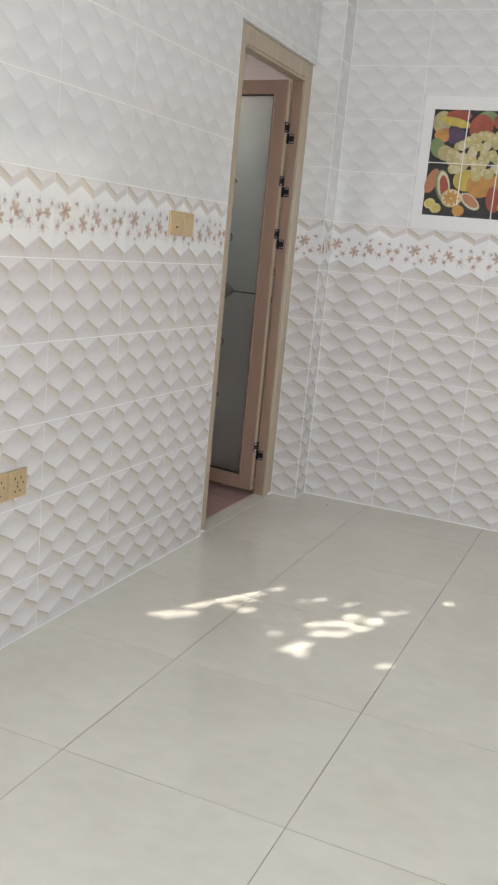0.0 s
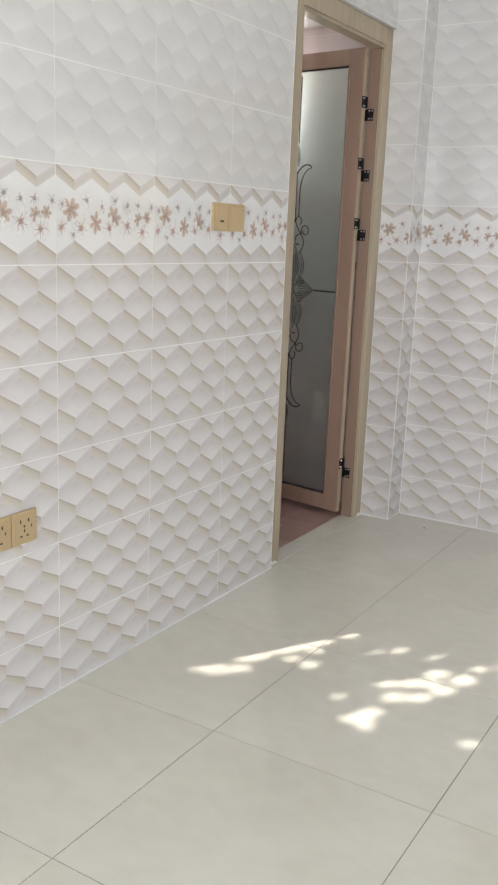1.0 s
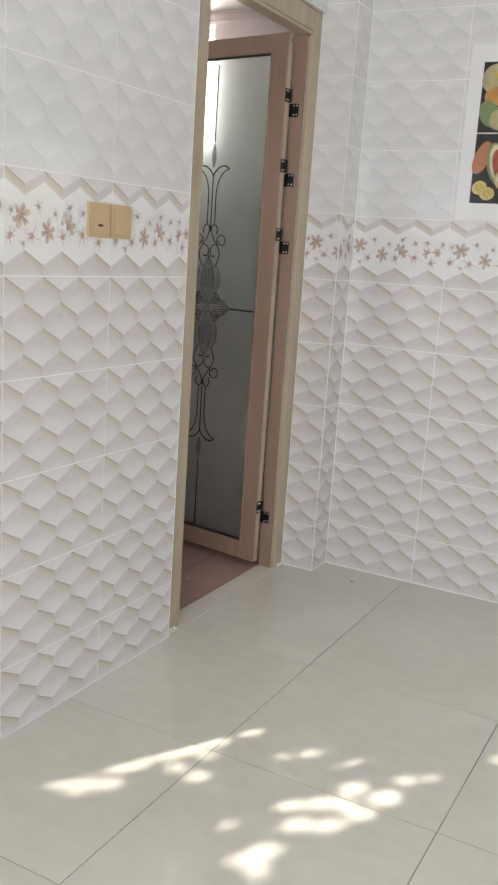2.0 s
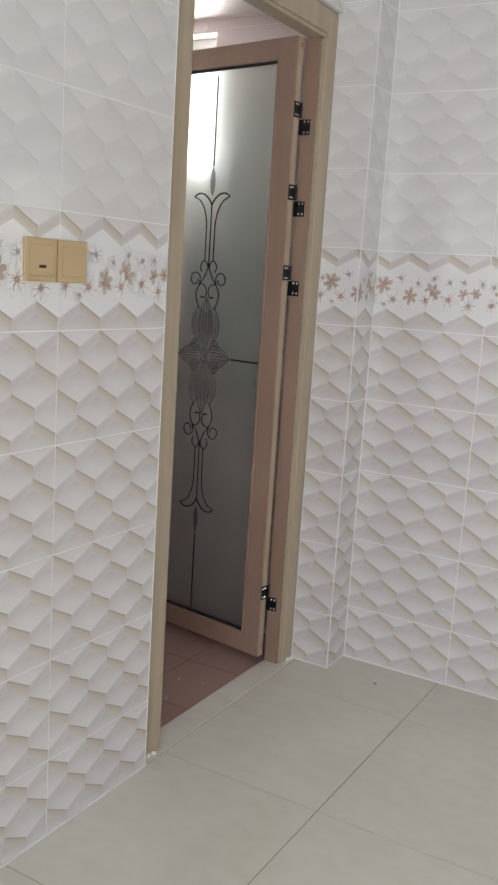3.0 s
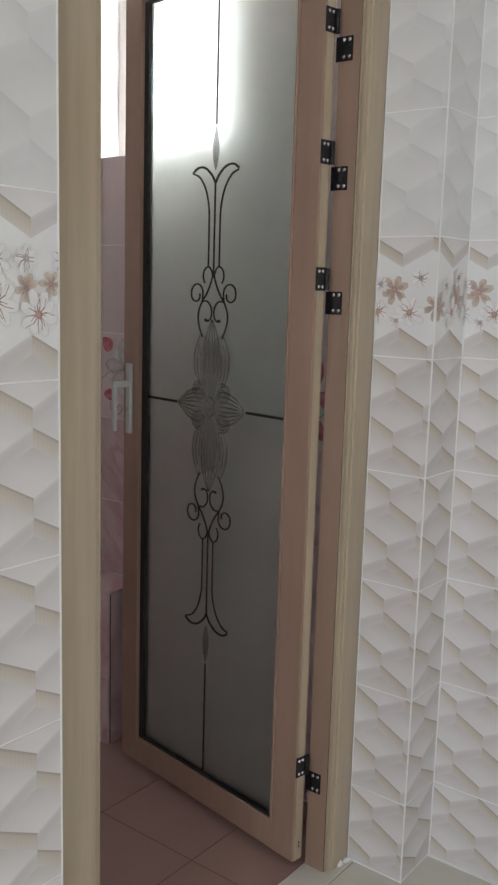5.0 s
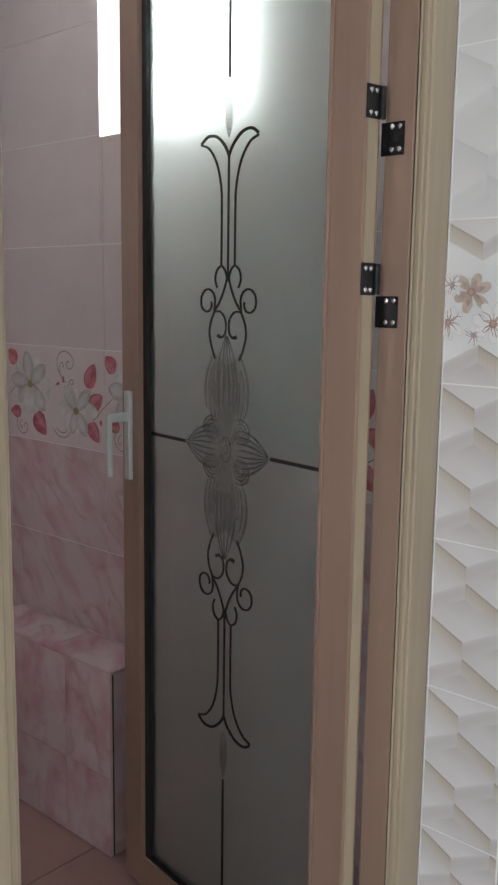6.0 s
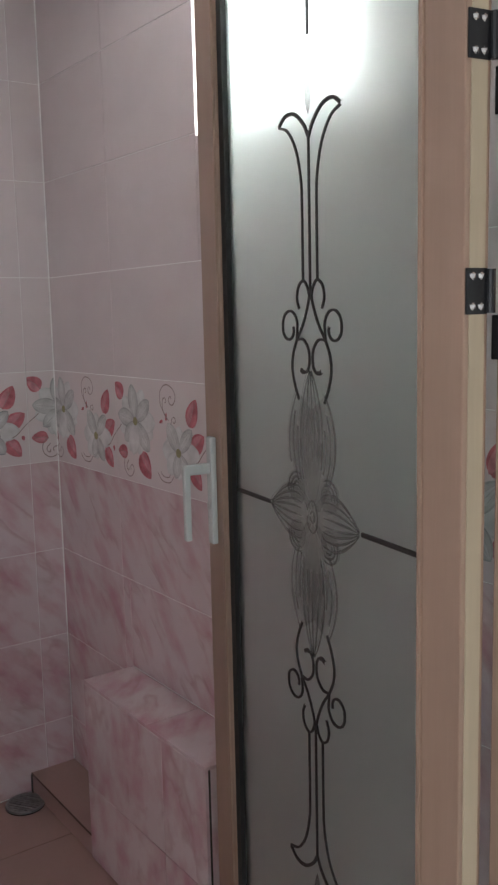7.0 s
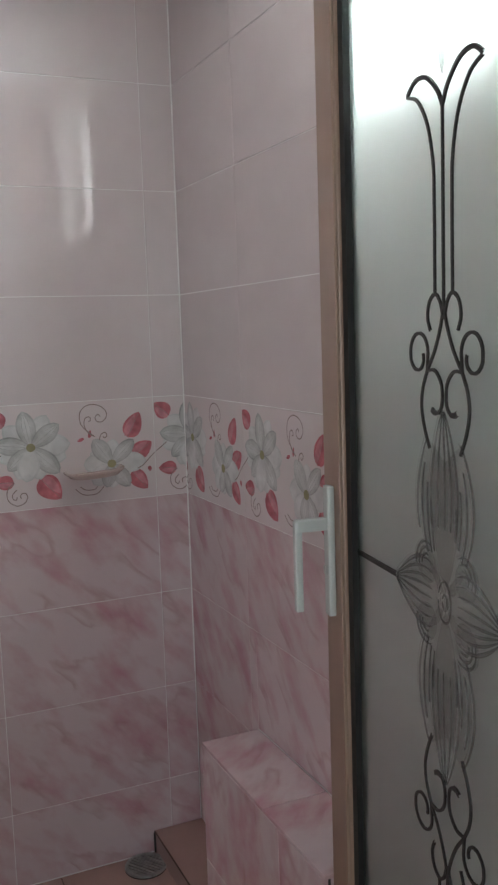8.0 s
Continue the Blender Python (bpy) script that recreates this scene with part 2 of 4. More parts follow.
def etched(name, colour, amount):
    """Etched glass: a thin veil of tone over the frosted pane."""
    m = surface(name, colour, 0.25, vary=0.12, scale=20, fine=60, stretch=(6, 6, 0.6), relief=0.1)
    nodes, links = m.node_tree.nodes, m.node_tree.links
    see = nodes.new("ShaderNodeBsdfTransparent")
    mix = node(nodes, "ShaderNodeMixShader", Fac=amount)
    links.new(see.outputs[0], mix.inputs[1])
    links.new(nodes["Principled BSDF"].outputs[0], mix.inputs[2])
    links.new(mix.outputs[0], nodes["Material Output"].inputs[0])
    return m


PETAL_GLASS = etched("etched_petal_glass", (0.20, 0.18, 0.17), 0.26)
# dark and pale tones that paint the flutes' shaded and lit flanks
PETAL_SHADED = etched("etched_shaded_glass", (0.065, 0.058, 0.055), 0.58)
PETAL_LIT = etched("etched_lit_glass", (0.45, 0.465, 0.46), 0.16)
CLEAR = clear_glass("window_glass")

# ---- building helpers ----


def mesh_of(name, bm, *mats):
    me = bpy.data.meshes.new(name)
    bm.normal_update()
    bm.to_mesh(me)
    bm.free()
    for m in mats:
        me.materials.append(m)
    return me


def part(name, bm, mats, parent, label=""):
    """One mesh object under a thing or a part."""
    mats = mats if isinstance(mats, (list, tuple)) else [mats]
    ob = new(name, mesh_of(name, bm, *mats) if isinstance(bm, bmesh.types.BMesh) else bm)
    ob.parent = parent
    return tagged(ob, label) if label else ob


def setting(name, bm, mats, label, category):
    mats = mats if isinstance(mats, (list, tuple)) else [mats]
    return tagged(new(name, mesh_of(name, bm, *mats)), label, category, kind="structure")


def thing(name, label, category, m=None, group="", kind=""):
    ob = new(name)
    ob.empty_display_size = 0.05
    if m is not None:
        ob.matrix_world = m
    return tagged(ob, label, category, group, kind)


def box(bm, x0, x1, y0, y1, z0, z1, mat=0, bevel=0.0):
    v = [bm.verts.new((x, y, z)) for x in (x0, x1) for y in (y0, y1) for z in (z0, z1)]
    fs = [bm.faces.new([v[i] for i in q]) for q in ((0, 1, 3, 2), (4, 6, 7, 5), (0, 4, 5, 1), (2, 3, 7, 6), (0, 2, 6, 4), (1, 5, 7, 3))]
    for f in fs:
        f.material_index = mat
    if bevel:
        es = list({e for f in fs for e in f.edges})
        bmesh.ops.bevel(bm, geom=es, offset=bevel, segments=2, affect="EDGES", profile=0.6)
    return bm


def one_box(*a, **k):
    return box(bmesh.new(), *a, **k)


def ribbon(bm, pts, width, n0, n1, mat=0):
    """A raised line along pts (u, v), from depth n0 to n1, in the plane u, v."""
    pts = [Vector(p) for p in pts]
    rows = []
    for i, p in enumerate(pts):
        a, b = pts[max(i - 1, 0)], pts[min(i + 1, len(pts) - 1)]
        d = (b - a).normalized()
        s = Vector((-d.y, d.x)) * width / 2
        rows.append([bm.verts.new((*(p + s), n1)), bm.verts.new((*(p - s), n1)), bm.verts.new((*(p + s * 1.2), n0)), bm.verts.new((*(p - s * 1.2), n0))])
    for a, b in zip(rows, rows[1:]):
        for i, j in ((0, 1), (2, 0), (1, 3)):
            f = bm.faces.new((a[i], a[j], b[j], b[i]))
            f.material_index = mat


def smooth(points, steps=5):
    """A soft curve through a few points."""
    p = [Vector(q) for q in points]
    p = [p[0] * 2 - p[1], *p, p[-1] * 2 - p[-2]]
    out = []
    for i in range(1, len(p) - 2):
        for k in range(steps):
            t = k / steps
            a, b, c, d = p[i - 1:i + 3]
            out.append(0.5 * ((2 * b) + (c - a) * t + (2 * a - 5 * b + 4 * c - d) * t * t + (3 * b - a - 3 * c + d) * t ** 3))
    return out + [p[-2]]


def spiral(cu, cv, r0, r1, a0, a1, steps=14):
    return [Vector((cu + (r0 + (r1 - r0) * k / steps) * math.cos(radians(a0 + (a1 - a0) * k / steps)),
                    cv + (r0 + (r1 - r0) * k / steps) * math.sin(radians(a0 + (a1 - a0) * k / steps)))) for k in range(steps + 1)]


def petal(bm, cu, cv, length, width, angle, n, mat, start=0.0, tip=0.5):
    """A flat petal from (cu, cv) outwards."""
    c, s = math.cos(radians(angle)), math.sin(radians(angle))
    shape = [(start, 0.0), (0.3, 0.6), (0.6, 1.0), (0.85, 0.8), (1.0, 0.15 * tip), (1.0, -0.15 * tip), (0.85, -0.8), (0.6, -1.0), (0.3, -0.6)]
    vs = []
    for a, b in shape:
        x, y = a * length, b * width / 2
        vs.append(bm.verts.new((cu + c * x - s * y, cv + s * x + c * y, n)))
    f = bm.faces.new(vs)
    f.material_index = mat


def disc(bm, cu, cv, ru, rv, n, mat, steps=14, turn=0.0, a0=0.0, a1=360.0):
    full = a1 - a0 >= 360
    vs = []
    c, s = math.cos(radians(turn)), math.sin(radians(turn))
    for k in range(steps + (0 if full else 1)):
        a = radians(a0 + (a1 - a0) * k / steps)
        x, y = ru * math.cos(a), rv * math.sin(a)
        vs.append(bm.verts.new((cu + c * x - s * y, cv + s * x + c * y, n)))
    f = bm.faces.new(vs)
    f.material_index = mat


# wall frames: u to the right as one faces the wall, v up, n out of the wall
def facing_east(x, y0=0.0):
    return Matrix(((0, 0, 1, x), (1, 0, 0, y0), (0, 1, 0, 0), (0, 0, 0, 1)))


def facing_south(y, x0=0.0):
    return Matrix(((1, 0, 0, x0), (0, 0, -1, y), (0, 1, 0, 0), (0, 0, 0, 1)))


# ---- the tiles ----
TW, TH, GAP = 0.402, 0.2475, 0.0026
ROW0 = 0.19                      # the lowest full joint above the floor
HEX_W, HEX_P, HEX_D, APEX = TW / 6, TH / 4, 0.0352, TH / 4
HEX_S = HEX_P - HEX_D            # height of the bands
RELIEF = 0.00035


def lozenge_quads(rows, full=True, relief=RELIEF):
    """The stepped lozenges of one tile, as quads (material, four points, four uv)."""
    out = []
    for k in rows:
        a = APEX + k * HEX_P
        for i in range(-1, 8):
            if (i + k) % 2 == 0:
                continue
            c = i * HEX_W
            A, UR, UL = (c, a, relief), (c + HEX_W, a - HEX_D, 2 * relief), (c - HEX_W, a - HEX_D, 2 * relief)
            LR, LL, B = (c + HEX_W, a - HEX_P, relief), (c - HEX_W, a - HEX_P, relief), (c, a - HEX_P - HEX_D, 2 * relief)
            C = (c, a - HEX_S, 0.0)
            out.append((1, (A, C, LR, UR), ((0, 1), (0, 0), (1, 0), (1, 1))))
            out.append((2, (A, UL, LL, C), ((0, 0), (1, 0), (1, 1), (0, 1))))
            if full:
                out.append((0, (C, LL, B, LR), ((1, 0), (0, 0), (0, 1), (1, 1))))
    return out


def border_quads():
    """A border tile: lozenge crowns below, hanging bands above, a plain ground between."""
    out = lozenge_quads((-1, 0)) + lozenge_quads((3, 4), False) + [q for q in lozenge_quads((4, 5)) if q[0] == 0]
    for i in range(-1, 7):
        lo, hi = [], []
        for j in (i, i + 1):
            up = (j % 2) != 0
            lo.append((j * HEX_W, APEX - (0 if up else HEX_D), RELIEF if up else 2 * RELIEF))
            a3 = APEX + 3 * HEX_P
            hi.append((j * HEX_W, a3 - HEX_S if not up else a3 - HEX_P, 0.0 if not up else RELIEF))
        out.append((3, (lo[0], lo[1], hi[1], hi[0]), ((0, 1), (1, 1), (1, 1), (0, 1))))
    return out


def tile_mesh(style, u0, u1, v0, v1):
    """One wall tile, cut to u0..u1, v0..v1 of the whole tile."""
    key = (style, round(u0, 3), round(u1, 3), round(v0, 3), round(v1, 3))
    if key in TILES:
        return TILES[key]
    bm = bmesh.new()
    g = GAP / 2
    if style in ("dado", "upper", "border"):
        uvl = bm.loops.layers.uv.new("print")
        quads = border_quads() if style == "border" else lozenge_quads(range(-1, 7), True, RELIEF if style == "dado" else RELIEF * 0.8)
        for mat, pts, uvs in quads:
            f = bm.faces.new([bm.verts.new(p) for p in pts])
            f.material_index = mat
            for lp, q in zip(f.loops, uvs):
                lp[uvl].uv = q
        bmesh.ops.remove_doubles(bm, verts=bm.verts[:], dist=0.0002)
        for co, no in (((u0 + g, 0, 0), (-1, 0, 0)), ((u1 - g, 0, 0), (1, 0, 0)), ((0, v0 + g, 0), (0, -1, 0)), ((0, v1 - g, 0), (0, 1, 0))):
            bmesh.ops.bisect_plane(bm, geom=bm.verts[:] + bm.edges[:] + bm.faces[:], plane_co=co, plane_no=no, clear_outer=True)
        edge = [e for e in bm.edges if e.is_boundary]
        made = bmesh.ops.extrude_edge_only(bm, edges=edge)["geom"]
        for v in made:
            if isinstance(v, bmesh.types.BMVert):
                v.co.z = -0.0022
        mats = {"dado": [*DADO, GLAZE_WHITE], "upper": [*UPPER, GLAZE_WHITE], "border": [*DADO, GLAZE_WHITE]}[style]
    else:
        g *= 0.65
        box(bm, u0 + g, u1 - g, v0 + g, v1 - g, -0.0022, 0.0012, bevel=0.0005)
        mats = [{"pale": PINK_PALE, "rose": PINK_ROSE, "blush": PINK_BAND, "plain": GLAZE_WHITE}[style]]
    TILES[key] = mesh_of("tile", bm, *mats)
    return TILES[key]


TILES = {}


def tile_wall(parent, frame_of, joint, lo, hi, floor_z, top, holes, styles, decor=None):
    """Lays tiles on a wall from lo to hi along u; joint is one vertical joint; holes are (u0, u1, v0, v1)."""
    c0 = joint + math.floor((lo - joint) / TW + 1e-6) * TW
    cells = []
    while c0 < hi - 0.004:
        r = ROW0 - TH
        while r < top - 0.004:
            cells.append((c0, r))
            r += TH
        c0 += TW
    for c, r in cells:
        spans = [(max(c, lo), min(c + TW, hi), max(r, floor_z), min(r + TH, top))]
        for h in holes:
            nxt = []
            for a, b, d, e in spans:
                if h[0] >= b or h[1] <= a or h[2] >= e or h[3] <= d:
                    nxt.append((a, b, d, e))
                    continue
                if h[0] > a:
                    nxt.append((a, h[0], d, e))
                if h[1] < b:
                    nxt.append((h[1], b, d, e))
                a2, b2 = max(a, h[0]), min(b, h[1])
                if h[2] > d:
                    nxt.append((a2, b2, d, h[2]))
                if h[3] < e:
                    nxt.append((a2, b2, h[3], e))
            spans = nxt
        for a, b, d, e in spans:
            if b - a < 0.006 or e - d < 0.006:
                continue
            style = styles(r)
            ob = part("tile", tile_mesh(style, a - c, b - c, d - r, e - r), None, parent)
            ob.matrix_world = frame_of @ Matrix.Translation((c, r, random.uniform(-0.0001, 0.0001)))
            if decor and style in decor:
                dm = decor[style](a - c, b - c)
                if dm:
                    d_ob = part("flower_print", dm, None, ob)
                    d_ob.matrix_world = ob.matrix_world


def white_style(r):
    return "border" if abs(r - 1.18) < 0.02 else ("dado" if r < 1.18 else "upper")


def pink_style(r):
    return "blush" if abs(r - 0.9325) < 0.02 else ("rose" if r < 0.93 else "pale")


def clip_u(bm, u0, u1):
    for co, no in (((u0 + 0.002, 0, 0), (-1, 0, 0)), ((u1 - 0.002, 0, 0), (1, 0, 0))):
        bmesh.ops.bisect_plane(bm, geom=bm.verts[:] + bm.edges[:] + bm.faces[:], plane_co=co, plane_no=no, clear_outer=True)


PRINTS = {}


def lens(bm, u, v, length, width, angle, n, bulge=0.75, mat=0, full=0.8):
    """A smooth pointed petal, lying flat at depth n."""
    c, q = math.cos(radians(angle)), math.sin(radians(angle))
    side = [(t / 12, width / 2 * math.sin(math.pi * (t / 12) ** bulge) ** full) for t in range(1, 12)]
    pts = [(0, 0), *side, (1, 0), *[(a, -b) for a, b in reversed(side)]]
    f = bm.faces.new([bm.verts.new((u + c * a * length - q * b, v + q * a * length + c * b, n)) for a, b in pts])
    f.material_index = mat


def cosmos_print(u0, u1):
    """Cosmos flowers printed on the white border tile."""
    key = ("cosmos", round(u0, 3), round(u1, 3))
    if key in PRINTS:
        return PRINTS[key]
    rnd = random.Random(4)
    bm = bmesh.new()
    n = 0.0019
    for u, v, r, kind in (
            (0.052, 0.140, 0.034, "brown"), (0.148, 0.108, 0.028, "brown"), (0.222, 0.122, 0.031, "brown"), (0.327, 0.122, 0.020, "brown"), (0.366, 0.128, 0.020, "brown"),
            (0.090, 0.094, 0.033, "pale"), (0.202, 0.096, 0.030, "pale"), (0.278, 0.104, 0.034, "pale"), (0.345, 0.088, 0.031, "pale"), (0.016, 0.094, 0.027, "pale"),
            (0.112, 0.164, 0.022, "small"), (0.172, 0.150, 0.018, "small"), (0.226, 0.168, 0.020, "small"), (0.279, 0.158, 0.021, "small"), (0.325, 0.160, 0.019, "small"),
            (0.385, 0.158, 0.018, "small"), (0.020, 0.150, 0.017, "small"), (0.060, 0.076, 0.016, "small")):
        n += 0.00008
        turn = rnd.uniform(0, 60)
        count = rnd.choice((6, 7)) if kind == "brown" else rnd.choice((7, 8))
        for j in range(count):
            a = turn + (j + rnd.uniform(-0.16, 0.16)) * 360 / count
            e = r * rnd.uniform(0.85, 1.12)
            if kind == "brown":
                # broad blunt petals, deeper in tone towards the root
                petal(bm, u, v, e, r * 0.5, a, n + j * 0.000004, 0, tip=3.0)
                lens(bm, u, v, e * 0.72, r * 0.26, a, n + 0.00003 + j * 0.000002, 1.0, 5, 0.9)
            else:
                petal(bm, u, v, e * 1.03, r * 0.54, a, n + j * 0.000004, 4, tip=3.0)
                petal(bm, u, v, e, r * 0.49, a, n + 0.000002 + j * 0.000004, 1, tip=3.0)
        rays = {"brown": 5, "pale": 13, "small": 9}[kind]
        for j in range(rays):
            a = radians(turn + 22 + (j + rnd.uniform(-0.3, 0.3)) * 360 / rays)
            e = r * rnd.uniform(0.45, 1.05) * {"brown": 0.45, "pale": 0.85, "small": 0.95}[kind]
            bend = rnd.uniform(-0.35, 0.35)
            pts = [(u, v), (u + math.cos(a) * e * 0.55, v + math.sin(a) * e * 0.55), (u + math.cos(a + bend) * e, v + math.sin(a + bend) * e)]
            ribbon(bm, pts[:2], 0.0016, n + 0.00003, n + 0.00006, 3 if kind != "small" else 2)
            ribbon(bm, pts[1:], 0.001, n + 0.00003, n + 0.00006, 2)
        disc(bm, u, v, r * (0.2 if kind != "small" else 0.26), r * (0.2 if kind != "small" else 0.26), n + 0.000065, 3 if kind != "small" else 2, 9)
        disc(bm, u, v, r * 0.1, r * 0.1, n + 0.00007, 5, 7)
    clip_u(bm, u0, u1)
    PRINTS[key] = mesh_of("flower_print", bm, INK_BROWN, INK_PALE, INK_GREY, INK_RUST, INK_OUT, INK_TAN) if bm.faces else None
    return PRINTS[key]


def lily_print(u0, u1):
    """Grey and white lilies, red leaves and curls printed on the pink border tile."""
    key = ("lily", round(u0, 3), round(u1, 3))
    if key in PRINTS:
        return PRINTS[key]
    bm = bmesh.new()
    n = 0.0016
    for u, v, l, w, a in ((0.333, 0.153, 0.068, 0.046, 62), (0.345, 0.106, 0.058, 0.044, 33), (0.340, 0.068, 0.06, 0.042, -50), (0.115, 0.072, 0.072, 0.056, -48),
                          (0.04, 0.200, 0.05, 0.042, 140), (0.055, 0.068, 0.048, 0.034, 178), (0.225, 0.158, 0.018, 0.008, 200), (0.238, 0.158, 0.02, 0.008, 80),
                          (0.385, 0.078, 0.014, 0.01, -80)):
        n += 0.00003
        lens(bm, u, v, l, w, a, n, 0.72, 2, 0.7)
        if l > 0.03:
            q0 = radians(a + 90)
            lens(bm, u + math.cos(q0) * w * 0.16, v + math.sin(q0) * w * 0.16, l * 0.86, w * 0.42, a, n + 0.00001, 0.8, 8, 0.8)
            c, q = math.cos(radians(a)), math.sin(radians(a))
            ribbon(bm, [(u, v), (u + c * l * 0.92, v + q * l * 0.92)], 0.0009, n, n + 0.00002, 3)
    # petals: turn, length, width, ink
    first = ((62, 0.085, 0.042, 1), (-20, 0.088, 0.042, 1), (-75, 0.08, 0.042, 1), (140, 0.08, 0.042, 1), (195, 0.082, 0.042, 1), (245, 0.08, 0.042, 1), (2, 0.094, 0.046, 1), (100, 0.088, 0.044, 0),
             (172, 0.086, 0.042, 0), (37, 0.086, 0.04, 0), (-45, 0.092, 0.044, 0), (222, 0.075, 0.036, 0), (-100, 0.082, 0.044, 1))
    second = ((85, 0.06, 0.034, 1), (150, 0.06, 0.036, 1), (178, 0.07, 0.042, 1), (0, 0.088, 0.042, 1), (225, 0.068, 0.04, 1), (-90, 0.06, 0.04, 1), (125, 0.076, 0.042, 0),
              (44, 0.08, 0.036, 0), (-54, 0.074, 0.038, 0), (255, 0.06, 0.034, 0))
    for u, v, petals in ((0.098, 0.146, first), (0.29, 0.092, second)):
        for a, l, w, ink in petals:
            n += 0.00003
            wide = w * (1.2 if ink else 1.05)
            lens(bm, u, v, l, wide, a, n, 1.15, 7 if ink else 0, 0.6)
            lens(bm, u, v, l * 0.97, wide * 0.84, a, n + 0.000008, 1.15, 1 if ink else 6, 0.7)
            if ink == 0:
                lens(bm, u, v, l * 0.93, wide * 0.5, a, n + 0.000012, 1.2, 7, 0.9)
            c, q = math.cos(radians(a)), math.sin(radians(a))
            for f in ((-0.22, 0.0, 0.22) if ink == 0 else ()):
                ribbon(bm, [(u + c * l * t - q * f * w * math.sin(math.pi * t), v + q * l * t + c * f * w * math.sin(math.pi * t)) for t in (0.15, 0.35, 0.55, 0.75, 0.9)],
                       0.0008, n, n + 0.00002, 5)
        n += 0.0001
        disc(bm, u, v, 0.011, 0.010, n, 4, 12)
    n += 0.0001
    for pts in ([(0.252, 0.16), (0.232, 0.177), (0.219, 0.193), (0.217, 0.216), (0.227, 0.232), (0.246, 0.2385), (0.267, 0.234), (0.2805, 0.222), (0.2825, 0.208), (0.272, 0.196), (0.259, 0.197), (0.2545, 0.207), (0.262, 0.214), (0.267, 0.208)],
                [(0.246, 0.162), (0.233, 0.175), (0.227, 0.19), (0.230, 0.206), (0.240, 0.209), (0.243, 0.201), (0.237, 0.198)],
                [(0.262, 0.152), (0.267, 0.165), (0.277, 0.169), (0.2815, 0.161), (0.275, 0.156), (0.271, 0.160)],
                [(0.056, 0.066), (0.044, 0.058), (0.037, 0.044), (0.040, 0.025), (0.058, 0.012), (0.076, 0.017), (0.084, 0.03), (0.078, 0.041), (0.068, 0.037), (0.069, 0.028)],
                [(0.06, 0.05), (0.05, 0.04), (0.05, 0.03), (0.057, 0.026), (0.060, 0.033)],
                [(0.198, 0.038), (0.208, 0.028), (0.222, 0.021), (0.25, 0.022), (0.268, 0.038)], [(0.21, 0.042), (0.224, 0.033), (0.245, 0.033), (0.252, 0.04)],
                [(0.355, 0.075), (0.37, 0.082), (0.387, 0.099), (0.402, 0.112)], [(0.0, 0.112), (0.014, 0.122), (0.03, 0.134)]):
        ribbon(bm, smooth(pts, 4), 0.0019, n - 0.00004, n, 3)
    clip_u(bm, u0, u1)
    PRINTS[key] = mesh_of("flower_print", bm, LILY, LILY_PALE, LEAF_RED, CURL_INK, LILY_EYE, LILY_DARK, LILY_MID, LILY_SOFT, LEAF_ROSE) if bm.faces else None
    return PRINTS[key]


# ---- the shell ----
WX, NY, BX = -1.69, 4.828, -3.45          # kitchen's west wall, north wall, bathroom's west wall
EX, SY = 1.75, -1.3                       # east and south walls
CEIL, BCEIL = 2.75, 2.21
BZ = 0.0                                # bathroom floor
BACK = 0.0003                             # how far the grout lies behind the tiles
DOOR_Y0, DOOR_Z = 3.816, 2.14
KW = (-0.38, 1.02, 0.95, 2.1)             # kitchen window in x and z
BW = (-2.70, -2.25, 1.67, 2.16)           # bathroom window
BSY = 2.9                                 # bathroom's south wall

bm = bmesh.new()
xf, xb = WX - BACK, WX - 0.12
box(bm, xb, xf, SY, DOOR_Y0, -0.1, CEIL)
box(bm, xb, xf, DOOR_Y0, NY + 0.1, DOOR_Z, CEIL)
wall_west = setting("wall_west", bm, GROUT, "white tiled partition wall with a doorway", "wall")

bm = bmesh.new()
y0, y1 = NY + BACK, NY + 0.2
xs = [BX - 0.15, BW[0], BW[1], KW[0], KW[1], EX + 0.15]
for i in (0, 2, 4):
    box(bm, xs[i], xs[i + 1], y0, y1, -0.1, CEIL)
box(bm, BW[0], BW[1], y0, y1, -0.1, BW[2])
box(bm, BW[0], BW[1], y0, y1, BW[3], CEIL)
box(bm, KW[0], KW[1], y0, y1, -0.1, KW[2])
box(bm, KW[0], KW[1], y0, y1, KW[3], CEIL)
wall_north = setting("wall_north", bm, GROUT, "tiled outer wall with two windows", "wall")

# the east doorway is out of view, added to let the fill in
bm = bmesh.new()
box(bm, EX, EX + 0.15, SY, 2.2, -0.1, CEIL)
box(bm, EX, EX + 0.15, 3.4, NY, -0.1, CEIL)
box(bm, EX, EX + 0.15, 2.2, 3.4, 2.25, CEIL)
wall_east = setting("wall_east", bm, PLASTER, "plain white plastered wall with an assumed, unseen open doorway", "wall")
# the south doorway is assumed, out of view behind the camera
bm = bmesh.new()
box(bm, BX - 0.15, -0.7, SY - 0.15, SY, -0.1, CEIL)
box(bm, 1.1, EX + 0.15, SY - 0.15, SY, -0.1, CEIL)
box(bm, -0.7, 1.1, SY - 0.15, SY, 2.25, CEIL)
wall_south = setting("wall_south", bm, PLASTER, "plain white plastered wall with an assumed, unseen open doorway", "wall")
bath_wall_west = setting("wall_bath_west", one_box(BX - 0.15, BX - BACK, BSY - 0.1, NY, -0.1, CEIL), GROUT, "pink tiled bathroom wall", "wall")
setting("wall_bath_south", one_box(BX, xb, BSY - 0.1, BSY, -0.1, CEIL), PINK_PALE, "pale pink bathroom wall", "wall")
bm = bmesh.new()
box(bm, xb - 0.012, xb, BSY, DOOR_Y0, BZ, BCEIL)
